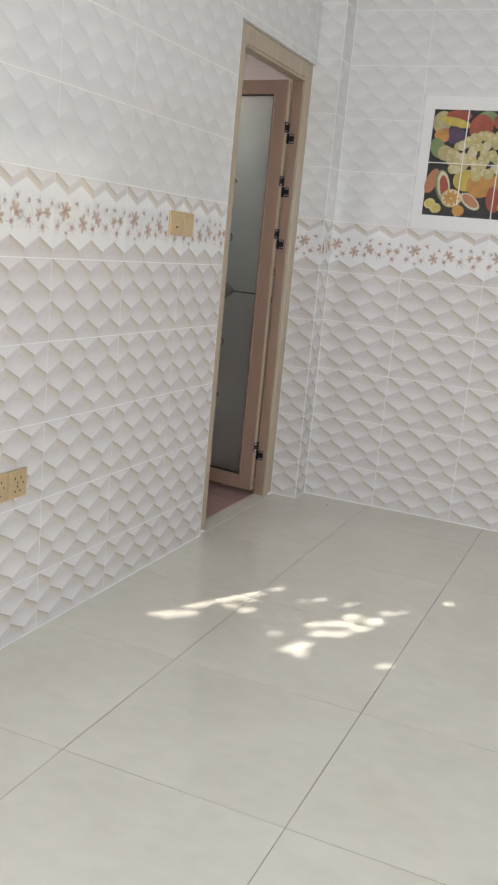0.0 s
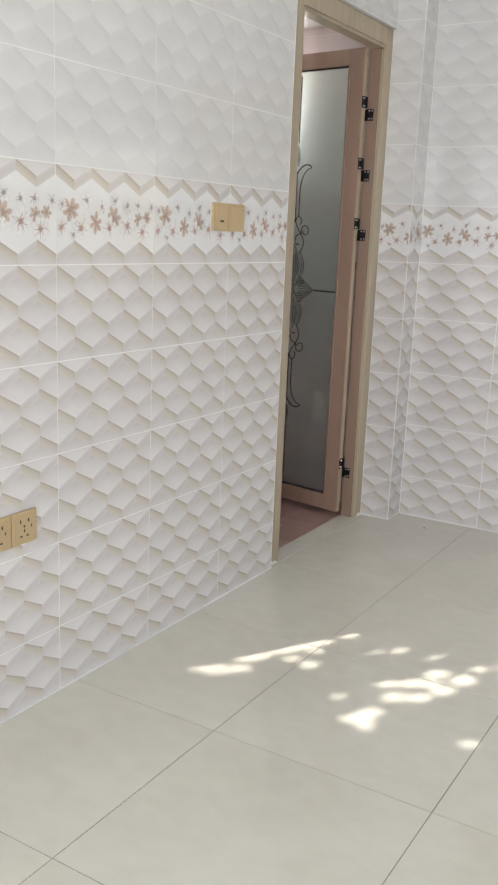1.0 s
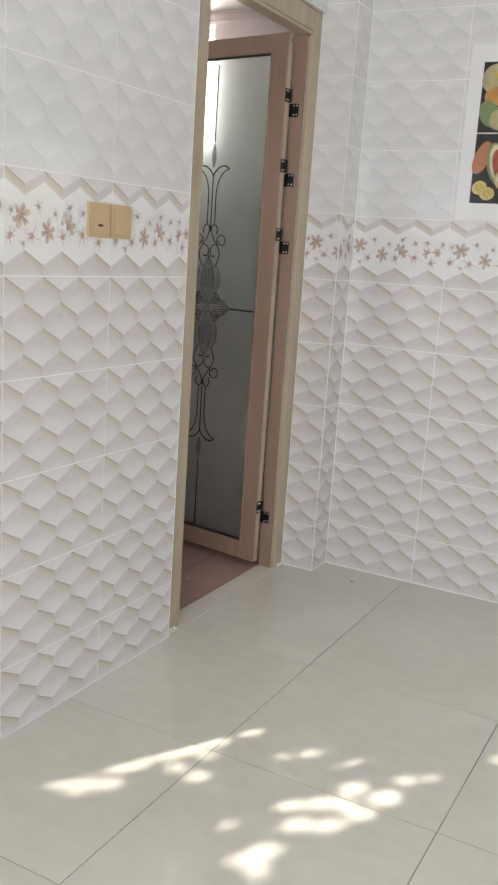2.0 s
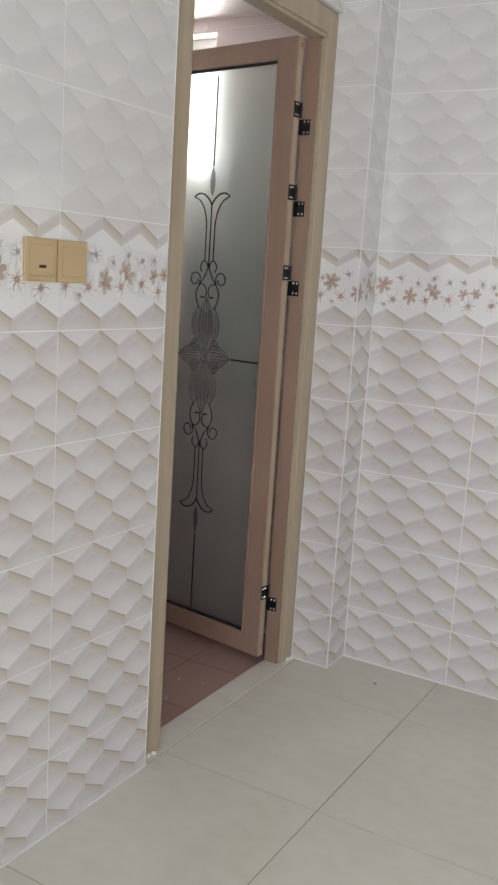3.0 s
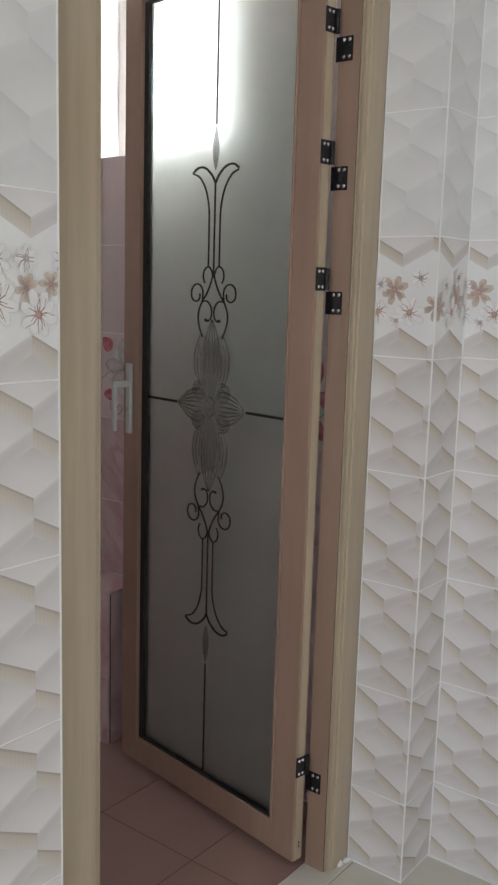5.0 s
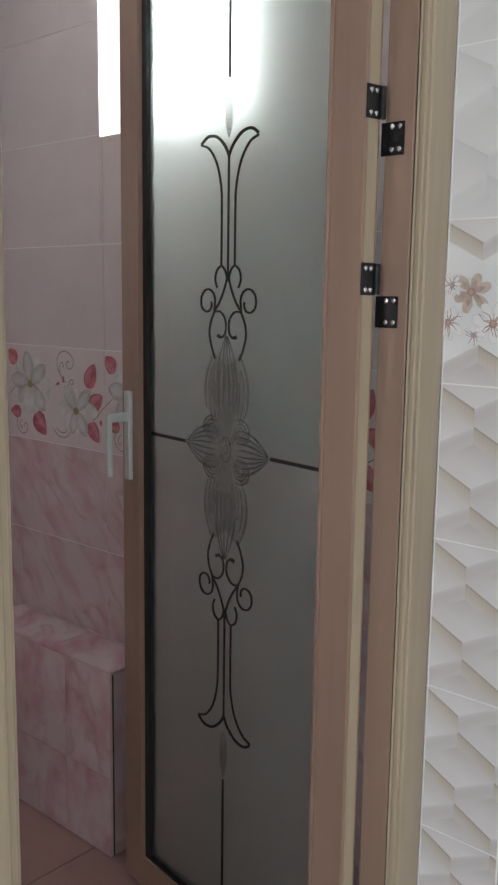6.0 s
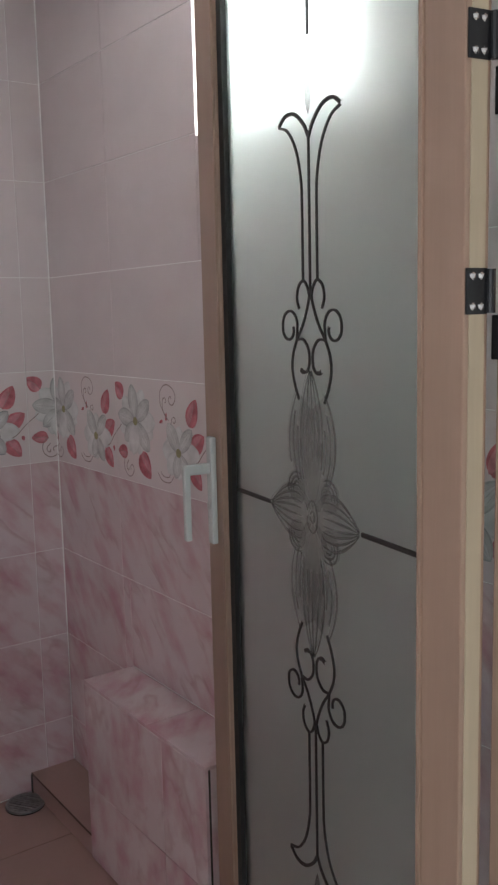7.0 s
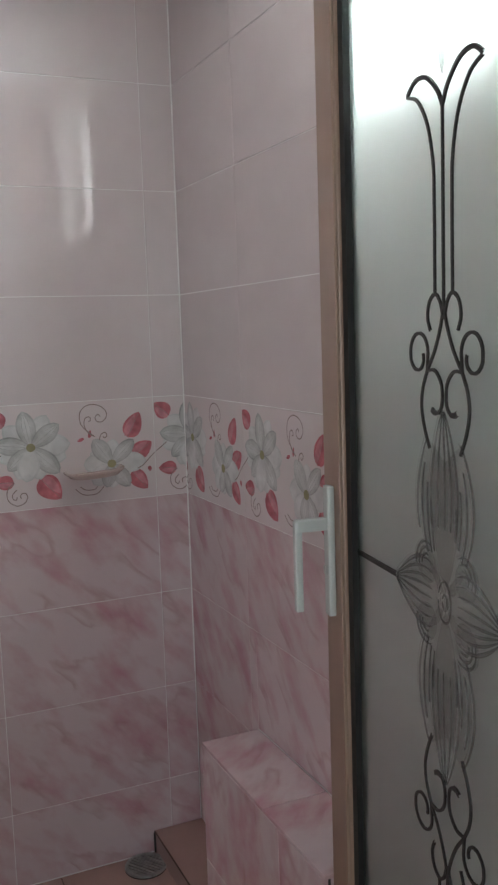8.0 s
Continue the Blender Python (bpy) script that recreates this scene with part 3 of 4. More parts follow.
box(bm, xb - 0.012, xb, DOOR_Y0, NY, DOOR_Z, BCEIL)
setting("wall_bath_east", bm, PINK_PALE, "pale pink bathroom side of the partition", "wall")
setting("ceiling", one_box(xb, EX, SY, NY, CEIL, CEIL + 0.1), PLASTER, "plain white ceiling", "ceiling")
setting("ceiling_bath", one_box(BX, xb, BSY, NY, BCEIL, BCEIL + 0.08), WINDOW_WHITE, "white bathroom ceiling", "ceiling")
pillar = setting("pillar", one_box(-1.768, -1.567 - BACK, 4.69 + BACK, NY + 0.05, -0.1, CEIL), GROUT, "white tiled pillar in the corner beside the doorway", "pillar")

floor = setting("floor", one_box(-1.775, EX, SY, NY, -0.08, -0.0012), JOINT_DARK, "glossy cream porcelain tile floor", "floor")
bath_floor = setting("floor_bath", one_box(BX, -1.775, BSY, NY, -0.12, BZ - 0.0015), JOINT_BATH, "terracotta tiled bathroom floor", "floor")
setting("ground", one_box(-60, 60, -60, 60, -0.4, -0.2), EARTH, "bare earth yard outside the house", "ground")

# ---- doorway: frame, threshold ----
setting("threshold", one_box(-1.774, -1.691, 3.82, 4.689, -0.002, 0.003, bevel=0.001), FLOOR_TILE, "cream porcelain door threshold", "threshold")
door_frame = thing("door_frame", "champagne aluminium door frame set in the tiled wall", "door frame", kind="structure")
FX = -1.706


def jamb(ya, yb, side):
    """A jamb: casing from ya to yb and a rounded lip towards the opening."""
    b = bmesh.new()
    box(b, FX - 0.054, FX, min(ya, yb), max(ya, yb), 0.0, DOOR_Z - 0.003, bevel=0.004)
    for off, w in ((0.0, 0.010), (0.012, 0.006)):
        a = yb + side * off
        box(b, FX - 0.052, FX - 0.004 - off * 0.6, min(a, a + side * w), max(a, a + side * w), 0.0, DOOR_Z - 0.09, bevel=0.0025)
    return b


part("jamb", jamb(DOOR_Y0 + 0.001, 3.9, 1), CHAMPAGNE, door_frame)
part("jamb", jamb(4.688, 4.625, -1), CHAMPAGNE, door_frame)
bm = bmesh.new()
box(bm, FX - 0.07, FX, 3.9, 4.625, DOOR_Z - 0.075, DOOR_Z - 0.003, bevel=0.004)
box(bm, FX - 0.06, FX - 0.006, 3.9, 4.625, DOOR_Z - 0.087, DOOR_Z - 0.075, bevel=0.002)
part("head", bm, CHAMPAGNE, door_frame)
part("rebate", one_box(-1.771, -1.7215, 4.606, 4.626, 0.0, DOOR_Z - 0.087, bevel=0.002), ROSE_ALU, door_frame, "rose bronze hinge jamb")
# black strip standing in for the dark shadow line between jamb and casing
part("seal", one_box(-1.7215, -1.7195, 4.607, 4.626, 0.0, DOOR_Z - 0.087), GASKET, door_frame, "thin black strip in place of the shadow between jamb and casing")

# ---- the glazed door, standing open ----
HINGE = Vector((-1.773, 4.556, 0))
ALONG = Vector((-0.988, 0.153, 0)).normalized()
OUT = Vector((0, 0, 1)).cross(ALONG)
LEAF_M = Matrix(((ALONG.x, OUT.x, 0, HINGE.x), (ALONG.y, OUT.y, 0, HINGE.y), (0, 0, 1, 0), (0, 0, 0, 1)))
LW, LT, LZ0, LZ1 = 0.662, 0.032, 0.03, 2.05
GS0, GS1, GZ0, GZ1 = 0.077, 0.577, 0.108, 1.978
door = thing("glazed_door", "rose-bronze aluminium door with frosted ornamental glass, standing open", "door", LEAF_M)


def stile(s0, s1):
    return one_box(s0, s1, -LT, 0, LZ0, LZ1, bevel=0.003)


part("stile", stile(0, GS0 - 0.004), ROSE_ALU, door)
part("stile", stile(GS1 + 0.014, LW), ROSE_ALU, door)
part("rail", one_box(GS0 - 0.004, GS1 + 0.014, -LT + 0.001, -0.001, LZ0, GZ0 - 0.006, bevel=0.003), ROSE_ALU, door)
part("rail", one_box(GS0 - 0.004, GS1 + 0.014, -LT + 0.001, -0.001, GZ1 + 0.006, LZ1, bevel=0.003), ROSE_ALU, door)
bm = bmesh.new()
box(bm, GS0 - 0.012, GS0 - 0.0045, 0.0, 0.004, GZ0 - 0.012, GZ1 + 0.012, bevel=0.001)
box(bm, GS1 + 0.0145, GS1 + 0.022, 0.0, 0.004, GZ0 - 0.012, GZ1 + 0.012, bevel=0.001)
part("glazing_bead", bm, ROSE_ALU, door)
part("edge_strip", one_box(-0.0015, 0.0, -LT + 0.006, -0.006, LZ0 + 0.002, LZ1 - 0.002), CHAMPAGNE, door, "beige edge of the door")
bm = bmesh.new()
for a, b, c, d in ((GS0 - 0.004, GS0 + 0.003, GZ0, GZ1), (GS1 - 0.002, GS1 + 0.014, GZ0, GZ1)):
    box(bm, a, b, -0.026, -0.006, c, d)
box(bm, GS0 - 0.004, GS1 + 0.014, -0.026, -0.006, GZ0 - 0.006, GZ0)
box(bm, GS0 - 0.004, GS1 + 0.014, -0.026, -0.006, GZ1, GZ1 + 0.006)
part("gasket", bm, GASKET, door, "black rubber gasket")
pane = part("glass_pane", one_box(GS0 + 0.003, GS1 - 0.002, -0.021, -0.015, GZ0, GZ1), FROSTED, door, "frosted glass with black line ornament and etched flower")

# ornament on the pane: local u along the door, v up, raised towards the camera's side
ORN = Matrix(((1, 0, 0, 0.331), (0, 0, 1, -0.015), (0, 1, 0, 1.036), (0, 0, 0, 1)))


def placed(bm):
    for v in bm.verts:
        v.co = ORN @ v.co
    bmesh.ops.recalc_face_normals(bm, faces=bm.faces[:])
    return bm


def mirrored_lines(bm, pts, width=0.0031):
    for su in (1, -1):
        for sv in (1, -1):
            ribbon(bm, [(p[0] * su, p[1] * sv) for p in pts], width, 0.0, 0.0022)


bm = bmesh.new()
mirrored_lines(bm, smooth([(0.019, 0.325), (0.019, 0.42), (0.021, 0.46), (0.033, 0.50), (0.055, 0.528), (0.08, 0.538)], 6), 0.0032)
mirrored_lines(bm, smooth([(0.0, 0.512), (0.012, 0.53), (0.035, 0.547), (0.06, 0.55), (0.08, 0.539)], 6), 0.0044)
for sv in (1, -1):
    ribbon(bm, [(0, sv * 0.52), (0, sv * 0.42), (0, sv * 0.318)], 0.0034, 0, 0.0022)
    ribbon(bm, [(0, sv * 0.64), (0, sv * 0.8), (0, sv * 0.925)], 0.0042, 0, 0.0022)
mirrored_lines(bm, smooth([(0.001, 0.30), (0.008, 0.318), (0.019, 0.326), (0.032, 0.318), (0.036, 0.302), (0.03, 0.288)], 5))
mirrored_lines(bm, smooth([(0.0, 0.318), (0.006, 0.295), (0.02, 0.268), (0.038, 0.246)], 5))
mirrored_lines(bm, [Vector((0.038, 0.246))] + spiral(0.0575, 0.265, 0.0215, 0.0205, 195, 0, 12) + spiral(0.0575, 0.262, 0.0205, 0.010, -15, -190, 10))
mirrored_lines(bm, smooth([(0.038, 0.246), (0.049, 0.226), (0.052, 0.205), (0.045, 0.182), (0.034, 0.162)], 5))
mirrored_lines(bm, smooth([(0.038, 0.246), (0.02, 0.246), (0.006, 0.232), (0.005, 0.212), (0.013, 0.202), (0.022, 0.202)], 5))
mirrored_lines(bm, [(0.015, 0.2015), (0.022, 0.2015), (0.028, 0.2045)], 0.0052)
for su in (1, -1):
    ribbon(bm, [(su * 0.122, 0.0), (su * 0.18, 0.0), (su * (0.243 if su > 0 else 0.245), 0.0)], 0.0056, 0.0, 0.0024)
part("line_ornament", placed(bm), LEAD, pane, "black lead lines")



def lobe(f, t, sv):
    """A point of the tulip-shaped lobe above or below the flower's heart."""
    w = 0.018 + 0.044 * math.sin(math.pi * t * 0.85) ** 0.9
    return (f * w, sv * (0.01 + 0.16 * t))


def flat(bm, pts, n):
    bm.faces.new([bm.verts.new((p[0], p[1], n)) for p in pts])


bm = bmesh.new()
for sv in (1, -1):
    side = [lobe(1, t / 12, sv) for t in range(12)] + [(0.036, sv * 0.172), (0.022, sv * 0.165)]
    flat(bm, side + [(0, sv * 0.15)] + [(-u, v) for u, v in reversed(side)], 0.001)
    lens(bm, 0, sv * 0.01, 0.197, 0.06, 90 * sv, 0.0012, 1.0)
    for k in range(3):
        lens(bm, 0, sv * 0.54, 0.1, 0.026 - 0.004 * k, 90 * sv, 0.001 + 0.0001 * k, 0.9)
for a in (0, 180):
    lens(bm, 0, 0, 0.12, 0.078, a, 0.0011)
for su in (1, -1):
    for sv in (1, -1):
        disc(bm, su * 0.045, sv * 0.034, 0.026, 0.022, 0.00095, 0, 14, su * sv * 30)
part("etched_flower", placed(bm), PETAL_GLASS, pane, "etched translucent flower")


def stroke(bm, pts, wide, mat, shift=0.0):
    """A ridge that swells in its middle and tapers to both ends."""
    pts = [Vector(p) for p in pts]
    rows = []
    for i, p in enumerate(pts):
        d = (pts[min(i + 1, len(pts) - 1)] - pts[max(i - 1, 0)]).normalized()
        side = Vector((-d.y, d.x))
        w = wide * (0.18 + 0.82 * math.sin(math.pi * (i + 0.3) / (len(pts) - 0.4))) / 2
        p = p + Vector((shift, shift * 0.6))
        rows.append([bm.verts.new((*(p + side * w), 0.002)), bm.verts.new((*p, 0.0034)), bm.verts.new((*(p - side * w), 0.002))])
    for a, b in zip(rows, rows[1:]):
        for i in (0, 1):
            f = bm.faces.new((a[i], a[i + 1], b[i + 1], b[i]))
            f.material_index = mat


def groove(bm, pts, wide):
    """A flute's relief as painted tones: dark shaded flank, pale lit flank beside it."""
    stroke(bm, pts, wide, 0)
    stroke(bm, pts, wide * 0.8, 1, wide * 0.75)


def lens_pts(u, v, length, width, angle, f, start, bulge):
    c, q = math.cos(radians(angle)), math.sin(radians(angle))
    pts = []
    for t in range(12):
        a = start + (0.985 - start) * t / 11
        b = f * width / 2 * math.sin(math.pi * a ** bulge) ** 0.8
        pts.append((u + c * a * length - q * b, v + q * a * length + c * b))
    return pts


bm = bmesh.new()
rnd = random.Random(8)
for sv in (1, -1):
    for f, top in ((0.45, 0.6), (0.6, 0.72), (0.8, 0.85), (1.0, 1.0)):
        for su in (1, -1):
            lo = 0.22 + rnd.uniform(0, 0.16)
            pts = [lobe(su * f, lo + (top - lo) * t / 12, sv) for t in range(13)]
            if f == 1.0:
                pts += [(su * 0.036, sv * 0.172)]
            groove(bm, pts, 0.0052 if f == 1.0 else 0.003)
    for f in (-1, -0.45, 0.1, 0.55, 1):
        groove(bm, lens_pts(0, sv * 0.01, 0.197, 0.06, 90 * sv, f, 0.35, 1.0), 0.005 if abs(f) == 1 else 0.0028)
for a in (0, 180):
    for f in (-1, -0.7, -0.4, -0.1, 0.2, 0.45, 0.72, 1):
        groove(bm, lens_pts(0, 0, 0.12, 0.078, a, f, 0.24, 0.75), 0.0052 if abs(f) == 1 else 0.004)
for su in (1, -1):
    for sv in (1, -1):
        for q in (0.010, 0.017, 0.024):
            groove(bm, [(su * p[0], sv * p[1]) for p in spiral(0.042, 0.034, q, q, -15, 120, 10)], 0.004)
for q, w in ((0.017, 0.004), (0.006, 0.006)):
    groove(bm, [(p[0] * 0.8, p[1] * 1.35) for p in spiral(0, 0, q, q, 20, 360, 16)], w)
part("etched_ridges", placed(bm), [PETAL_SHADED, PETAL_LIT], pane)

# handle on the free stile
handle = part("door_handle", one_box(0.620, 0.640, 0.0, 0.011, 0.935, 1.118, bevel=0.004), HANDLE, door, "white lever handle on a long plate")
bm = bmesh.new()
box(bm, 0.624, 0.637, 0.010, 0.055, 1.056, 1.074, bevel=0.003)
box(bm, 0.6245, 0.6365, 0.046, 0.057, 0.945, 1.072, bevel=0.003)
part("lever", bm, HANDLE, handle)
part("keyhole_cap", one_box(0.6265, 0.6335, 0.012, 0.0145, 0.995, 1.007, bevel=0.002), STEEL, handle)


def hinge(z):
    """A black butt hinge: one plate on the door's edge, one on the jamb."""
    h = part("hinge", one_box(-0.0035, -0.0015, -0.028, 0.0, z, z + 0.047, bevel=0.0006), HINGE_BLACK, door, "black steel hinge")
    b = bmesh.new()
    for p in (0.008, 0.039):
        for q in (-0.008, -0.019):
            bmesh.ops.create_icosphere(b, subdivisions=1, radius=0.0043, matrix=Matrix.Translation((-0.0042, q, z + p)) @ Matrix.Diagonal((0.5, 1, 1, 1)))
    part("screw", b, SCREW, h)
    b = bmesh.new()
    bmesh.ops.create_cone(b, cap_ends=True, segments=12, radius1=0.005, radius2=0.005, depth=0.045, matrix=Matrix.Translation((-0.005, -0.031, z + 0.0235)))
    part("knuckle", b, HINGE_BLACK, h)
    inv = LEAF_M.inverted()
    b = one_box(-1.776, -1.737, 4.603, 4.6055, z - 0.048, z - 0.001, bevel=0.0006)
    for p in (0.008, 0.04):
        for q in (-1.757, -1.744):
            bmesh.ops.create_icosphere(b, subdivisions=1, radius=0.0043, matrix=Matrix.Translation((q, 4.6026, z - 0.048 + p)) @ Matrix.Diagonal((1, 0.5, 1, 1)))
    for f in b.faces:
        f.material_index = 1 if f.calc_center_median().y < 4.6027 and len(f.verts) == 3 else 0
    for v in b.verts:
        v.co = inv @ v.co
    part("jamb_plate", b, [HINGE_BLACK, SCREW], h)


bm = bmesh.new()
for z in (2.018, 2.026, 0.062, 0.071):
    box(bm, -0.0022, -0.0012, -0.02, -0.016, z, z + 0.005)
part("screw_holes", bm, DARK_SLOT, door)

for z in (1.812, 1.563, 1.313, 0.238):
    hinge(z)

# ---- white sealant in the corners ----


def sealant(x0, x1, y0, y1, z0, z1):
    setting("trim", one_box(x0, x1, y0, y1, z0, z1, bevel=0.001), GROUT, "thin bead of white sealant in a corner", "sealant")


sealant(BX, BX + 0.004, NY - 0.004, NY, 0.463, BCEIL)
sealant(WX, WX + 0.005, SY, DOOR_Y0, 0.0, 0.004)
sealant(-1.567, -1.5645, NY - 0.0025, NY, 0.0, CEIL)
sealant(-1.5685, -1.5655, 4.6885, 4.6915, 0.0, CEIL)
sealant(-1.7057, -1.7038, 4.687, 4.6897, 0.0, DOOR_Z)
sealant(WX - 0.006, WX + 0.0005, DOOR_Y0 - 0.0016, DOOR_Y0 + 0.001, 0.0, DOOR_Z)
sealant(-1.567, EX, NY - 0.005, NY, 0.0, 0.0035)

bm = bmesh.new()
rnd = random.Random(5)
for x, y, q in ((-1.708, 4.655, 0.012), (-1.704, 4.676, 0.009), (-1.708, 3.85, 0.011), (-1.703, 3.872, 0.008), (-1.70, 4.684, 0.007)):
    bmesh.ops.create_icosphere(bm, subdivisions=2, radius=q, matrix=Matrix.Translation((x, y, 0.004)) @ Matrix.Diagonal((0.7, 1, 0.8, 1)))
for v in bm.verts:
    v.co += Vector((rnd.uniform(-1, 1), rnd.uniform(-1, 1), rnd.uniform(-1, 1))) * 0.0012
setting("trim_lumps", bm, GROUT, "white sealant lumps at the foot of the door frame", "sealant")

# ---- windows ----


def window(name, x0, x1, z0, z1, label, bars):
    w = thing(name, label, "window", kind="structure")
    ya, yb = NY + 0.07, NY + 0.11
    f = 0.035
    b = bmesh.new()
    box(b, x0, x0 + f, ya, yb, z0, z1, bevel=0.003)
    box(b, x1 - f, x1, ya, yb, z0, z1, bevel=0.003)
    box(b, x0 + f, x1 - f, ya, yb, z0, z0 + f, bevel=0.003)
    box(b, x0 + f, x1 - f, ya, yb, z1 - f, z1, bevel=0.003)
    part("window_frame", b, WINDOW_WHITE, w)
    for x in bars:
        part("mullion", one_box(x - 0.02, x + 0.02, ya, yb, z0 + f, z1 - f, bevel=0.003), WINDOW_WHITE, w)
    edges = [x0 + f, *[e for x in bars for e in (x - 0.02, x + 0.02)], x1 - f]
    for a, c in zip(edges[::2], edges[1::2]):
        g = part("pane", one_box(a, c, ya + 0.016, ya + 0.021, z0 + f, z1 - f), CLEAR, w)
        g.visible_shadow = False
    return w


window("window_1", *KW, "white framed kitchen window", (0.0,))
window("window_2", *BW, "small white framed bathroom window high in the wall", (-2.415,))

# ---- wall fittings ----


def rocker_switch(y0, z0, w, h):
    m = facing_east(WX, y0) @ Matrix.Translation((0, z0, 0.002))
    t = thing("light_switch", "gold champagne plastic rocker switch on the flowered tile border", "switch", m, group="switches")
    part("plate", one_box(0, w, 0, h, 0, 0.008, bevel=0.002), GOLD_PLASTIC, t)
    part("rocker", one_box(0.012, w - 0.012, 0.012, h - 0.012, 0.008, 0.0105, bevel=0.0015), GOLD_PLASTIC, t)
    return t


sw = rocker_switch(3.325, 1.281, 0.09, 0.087)
part("indicator", one_box(0.036, 0.056, 0.028, 0.034, 0.0105, 0.0112), DARK_SLOT, sw)
rocker_switch(3.419, 1.281, 0.09, 0.087)


def socket(y0, z0):
    m = facing_east(WX, y0) @ Matrix.Translation((0, z0, 0.002))
    t = thing("wall_socket", "gold champagne plastic power socket on the tiled wall", "socket", m, group="sockets")
    part("plate", one_box(0, 0.087, 0, 0.087, 0, 0.008, bevel=0.002), GOLD_PLASTIC, t)
    part("face", one_box(0.01, 0.077, 0.01, 0.077, 0.008, 0.0095, bevel=0.0012), GOLD_PLASTIC, t)
    b = bmesh.new()
    for u, v, uw, vw in ((0.028, 0.062, 0.004, 0.009), (0.056, 0.062, 0.004, 0.009), (0.041, 0.048, 0.005, 0.006), (0.041, 0.036, 0.004, 0.008), (0.03, 0.022, 0.008, 0.004), (0.052, 0.022, 0.008, 0.004), (0.066, 0.045, 0.003, 0.008)):
        box(b, u - uw / 2, u + uw / 2, v - vw / 2, v + vw / 2, 0.0094, 0.0102)
    part("slots", b, DARK_SLOT, t)
    return t


socket(2.451, 0.474)
socket(2.361, 0.474)

# soap dish on the bathroom's west wall
dish = thing("soap_dish", "small pinkish cream ceramic soap dish on the flowered tile band", "soap dish", facing_east(BX, 4.586) @ Matrix.Translation((0, 1.0, 0)) @ Matrix.Rotation(radians(3), 4, "Z"))
bm = bmesh.new()
rows = []
for k in range(17):
    a = math.pi * k / 16
    u = -0.072 * math.copysign(abs(math.cos(a)) ** 0.7, math.cos(a))
    d = 0.078 * math.sin(a) ** 0.6
    rows.append([bm.verts.new(p) for p in ((u * 0.78, 0.0, d * 0.75), (u * 0.97, 0.012, d * 0.97), (u, 0.017, d), (u * 0.95, 0.018, d * 0.94), (u * 0.8, 0.009, d * 0.78))])
for a, b in zip(rows, rows[1:]):
    for i in range(4):
        bm.faces.new((a[i], b[i], b[i + 1], a[i + 1]))
bm.faces.new([r[4] for r in rows])
bm.faces.new([r[0] for r in reversed(rows)])
bmesh.ops.recalc_face_normals(bm, faces=bm.faces[:])
part("bowl", bm, DISH_GLAZE, dish)

# chrome tap on the bathroom's west wall
CHROME = surface("chrome", (0.85, 0.85, 0.85), 0.13, metal=1.0, vary=0.04, relief=0)
tap = thing("wall_tap", "chrome wall tap with a round rose and a drooping spout", "tap", facing_east(BX, 3.52) @ Matrix.Translation((0, 0.53, 0.0015)))


def turned(profile, steps=28):
    """A body of revolution about the wall's normal, from (radius, depth) pairs."""
    b = bmesh.new()
    rings = [[b.verts.new((r * math.cos(6.2832 * k / steps), r * math.sin(6.2832 * k / steps), d)) for k in range(steps)] for r, d in profile]
    for p, q in zip(rings, rings[1:]):
        for k in range(steps):
            f = b.faces.new((p[k], p[(k + 1) % steps], q[(k + 1) % steps], q[k]))
            f.smooth = True
    b.faces.new(rings[-1])
    return b


part("rose", turned([(0.042, 0.0), (0.042, 0.004), (0.038, 0.011), (0.026, 0.018), (0.016, 0.021)]), CHROME, tap)
part("valve_body", turned([(0.016, 0.018), (0.018, 0.04), (0.021, 0.06), (0.021, 0.095), (0.014, 0.104)]), CHROME, tap)
bm = bmesh.new()
limb_pts = [(0, 0, 0.07), (0.002, -0.012, 0.10), (0.004, -0.05, 0.135), (0.004, -0.11, 0.145), (0.004, -0.15, 0.145)]
rings = []
for i, p in enumerate(smooth(limb_pts, 4)):
    rings.append([bm.verts.new((p.x + 0.011 * math.cos(k * math.pi / 6), p.y + 0.007 * math.sin(k * math.pi / 6), p.z + 0.009 * math.sin(k * math.pi / 6))) for k in range(12)])
for p, q in zip(rings, rings[1:]):
    for k in range(12):
        bm.faces.new((p[k], p[(k + 1) % 12], q[(k + 1) % 12], q[k])).smooth = True
part("spout", bm, CHROME, tap)
part("lever", one_box(-0.006, 0.006, 0.004, 0.075, 0.094, 0.104, bevel=0.003), CHROME, tap)

# tiled box seat and step along the bathroom's north wall
ledge = thing("tiled_ledge", "low boxed ledge clad in rose marbled tiles", "ledge", kind="structure")
LX0, LX1, LY, LZ = -3.057, -2.517, 4.692, 0.463
part("core", one_box(LX0 + 0.008, LX1 - 0.012, LY + 0.008, NY, BZ, LZ - 0.008), GROUT, ledge)
for a, b in ((LX0, -2.752), (-2.75, LX1)):
    part("top_tile", one_box(a, b - 0.001, LY, NY - 0.002, LZ - 0.008, LZ, bevel=0.0015), PINK_ROSE, ledge)
for a, b, c, d in ((LX0, -2.69, 0.2, LZ - 0.009), (-2.688, LX1 - 0.004, 0.2, LZ - 0.009), (LX0, -2.69, BZ + 0.004, 0.198), (-2.688, LX1 - 0.004, BZ + 0.004, 0.198)):
    part("front_tile", one_box(a, b, LY, LY + 0.008, c, d, bevel=0.001), PINK_ROSE, ledge)
part("end_tile", one_box(LX0, LX0 + 0.008, LY + 0.009, NY, BZ, LZ - 0.009, bevel=0.001), PINK_ROSE, ledge)
part("end_tile", one_box(LX1 - 0.012, LX1 - 0.004, LY + 0.013, NY, BZ + 0.004, LZ - 0.009, bevel=0.001), PINK_ROSE, ledge)
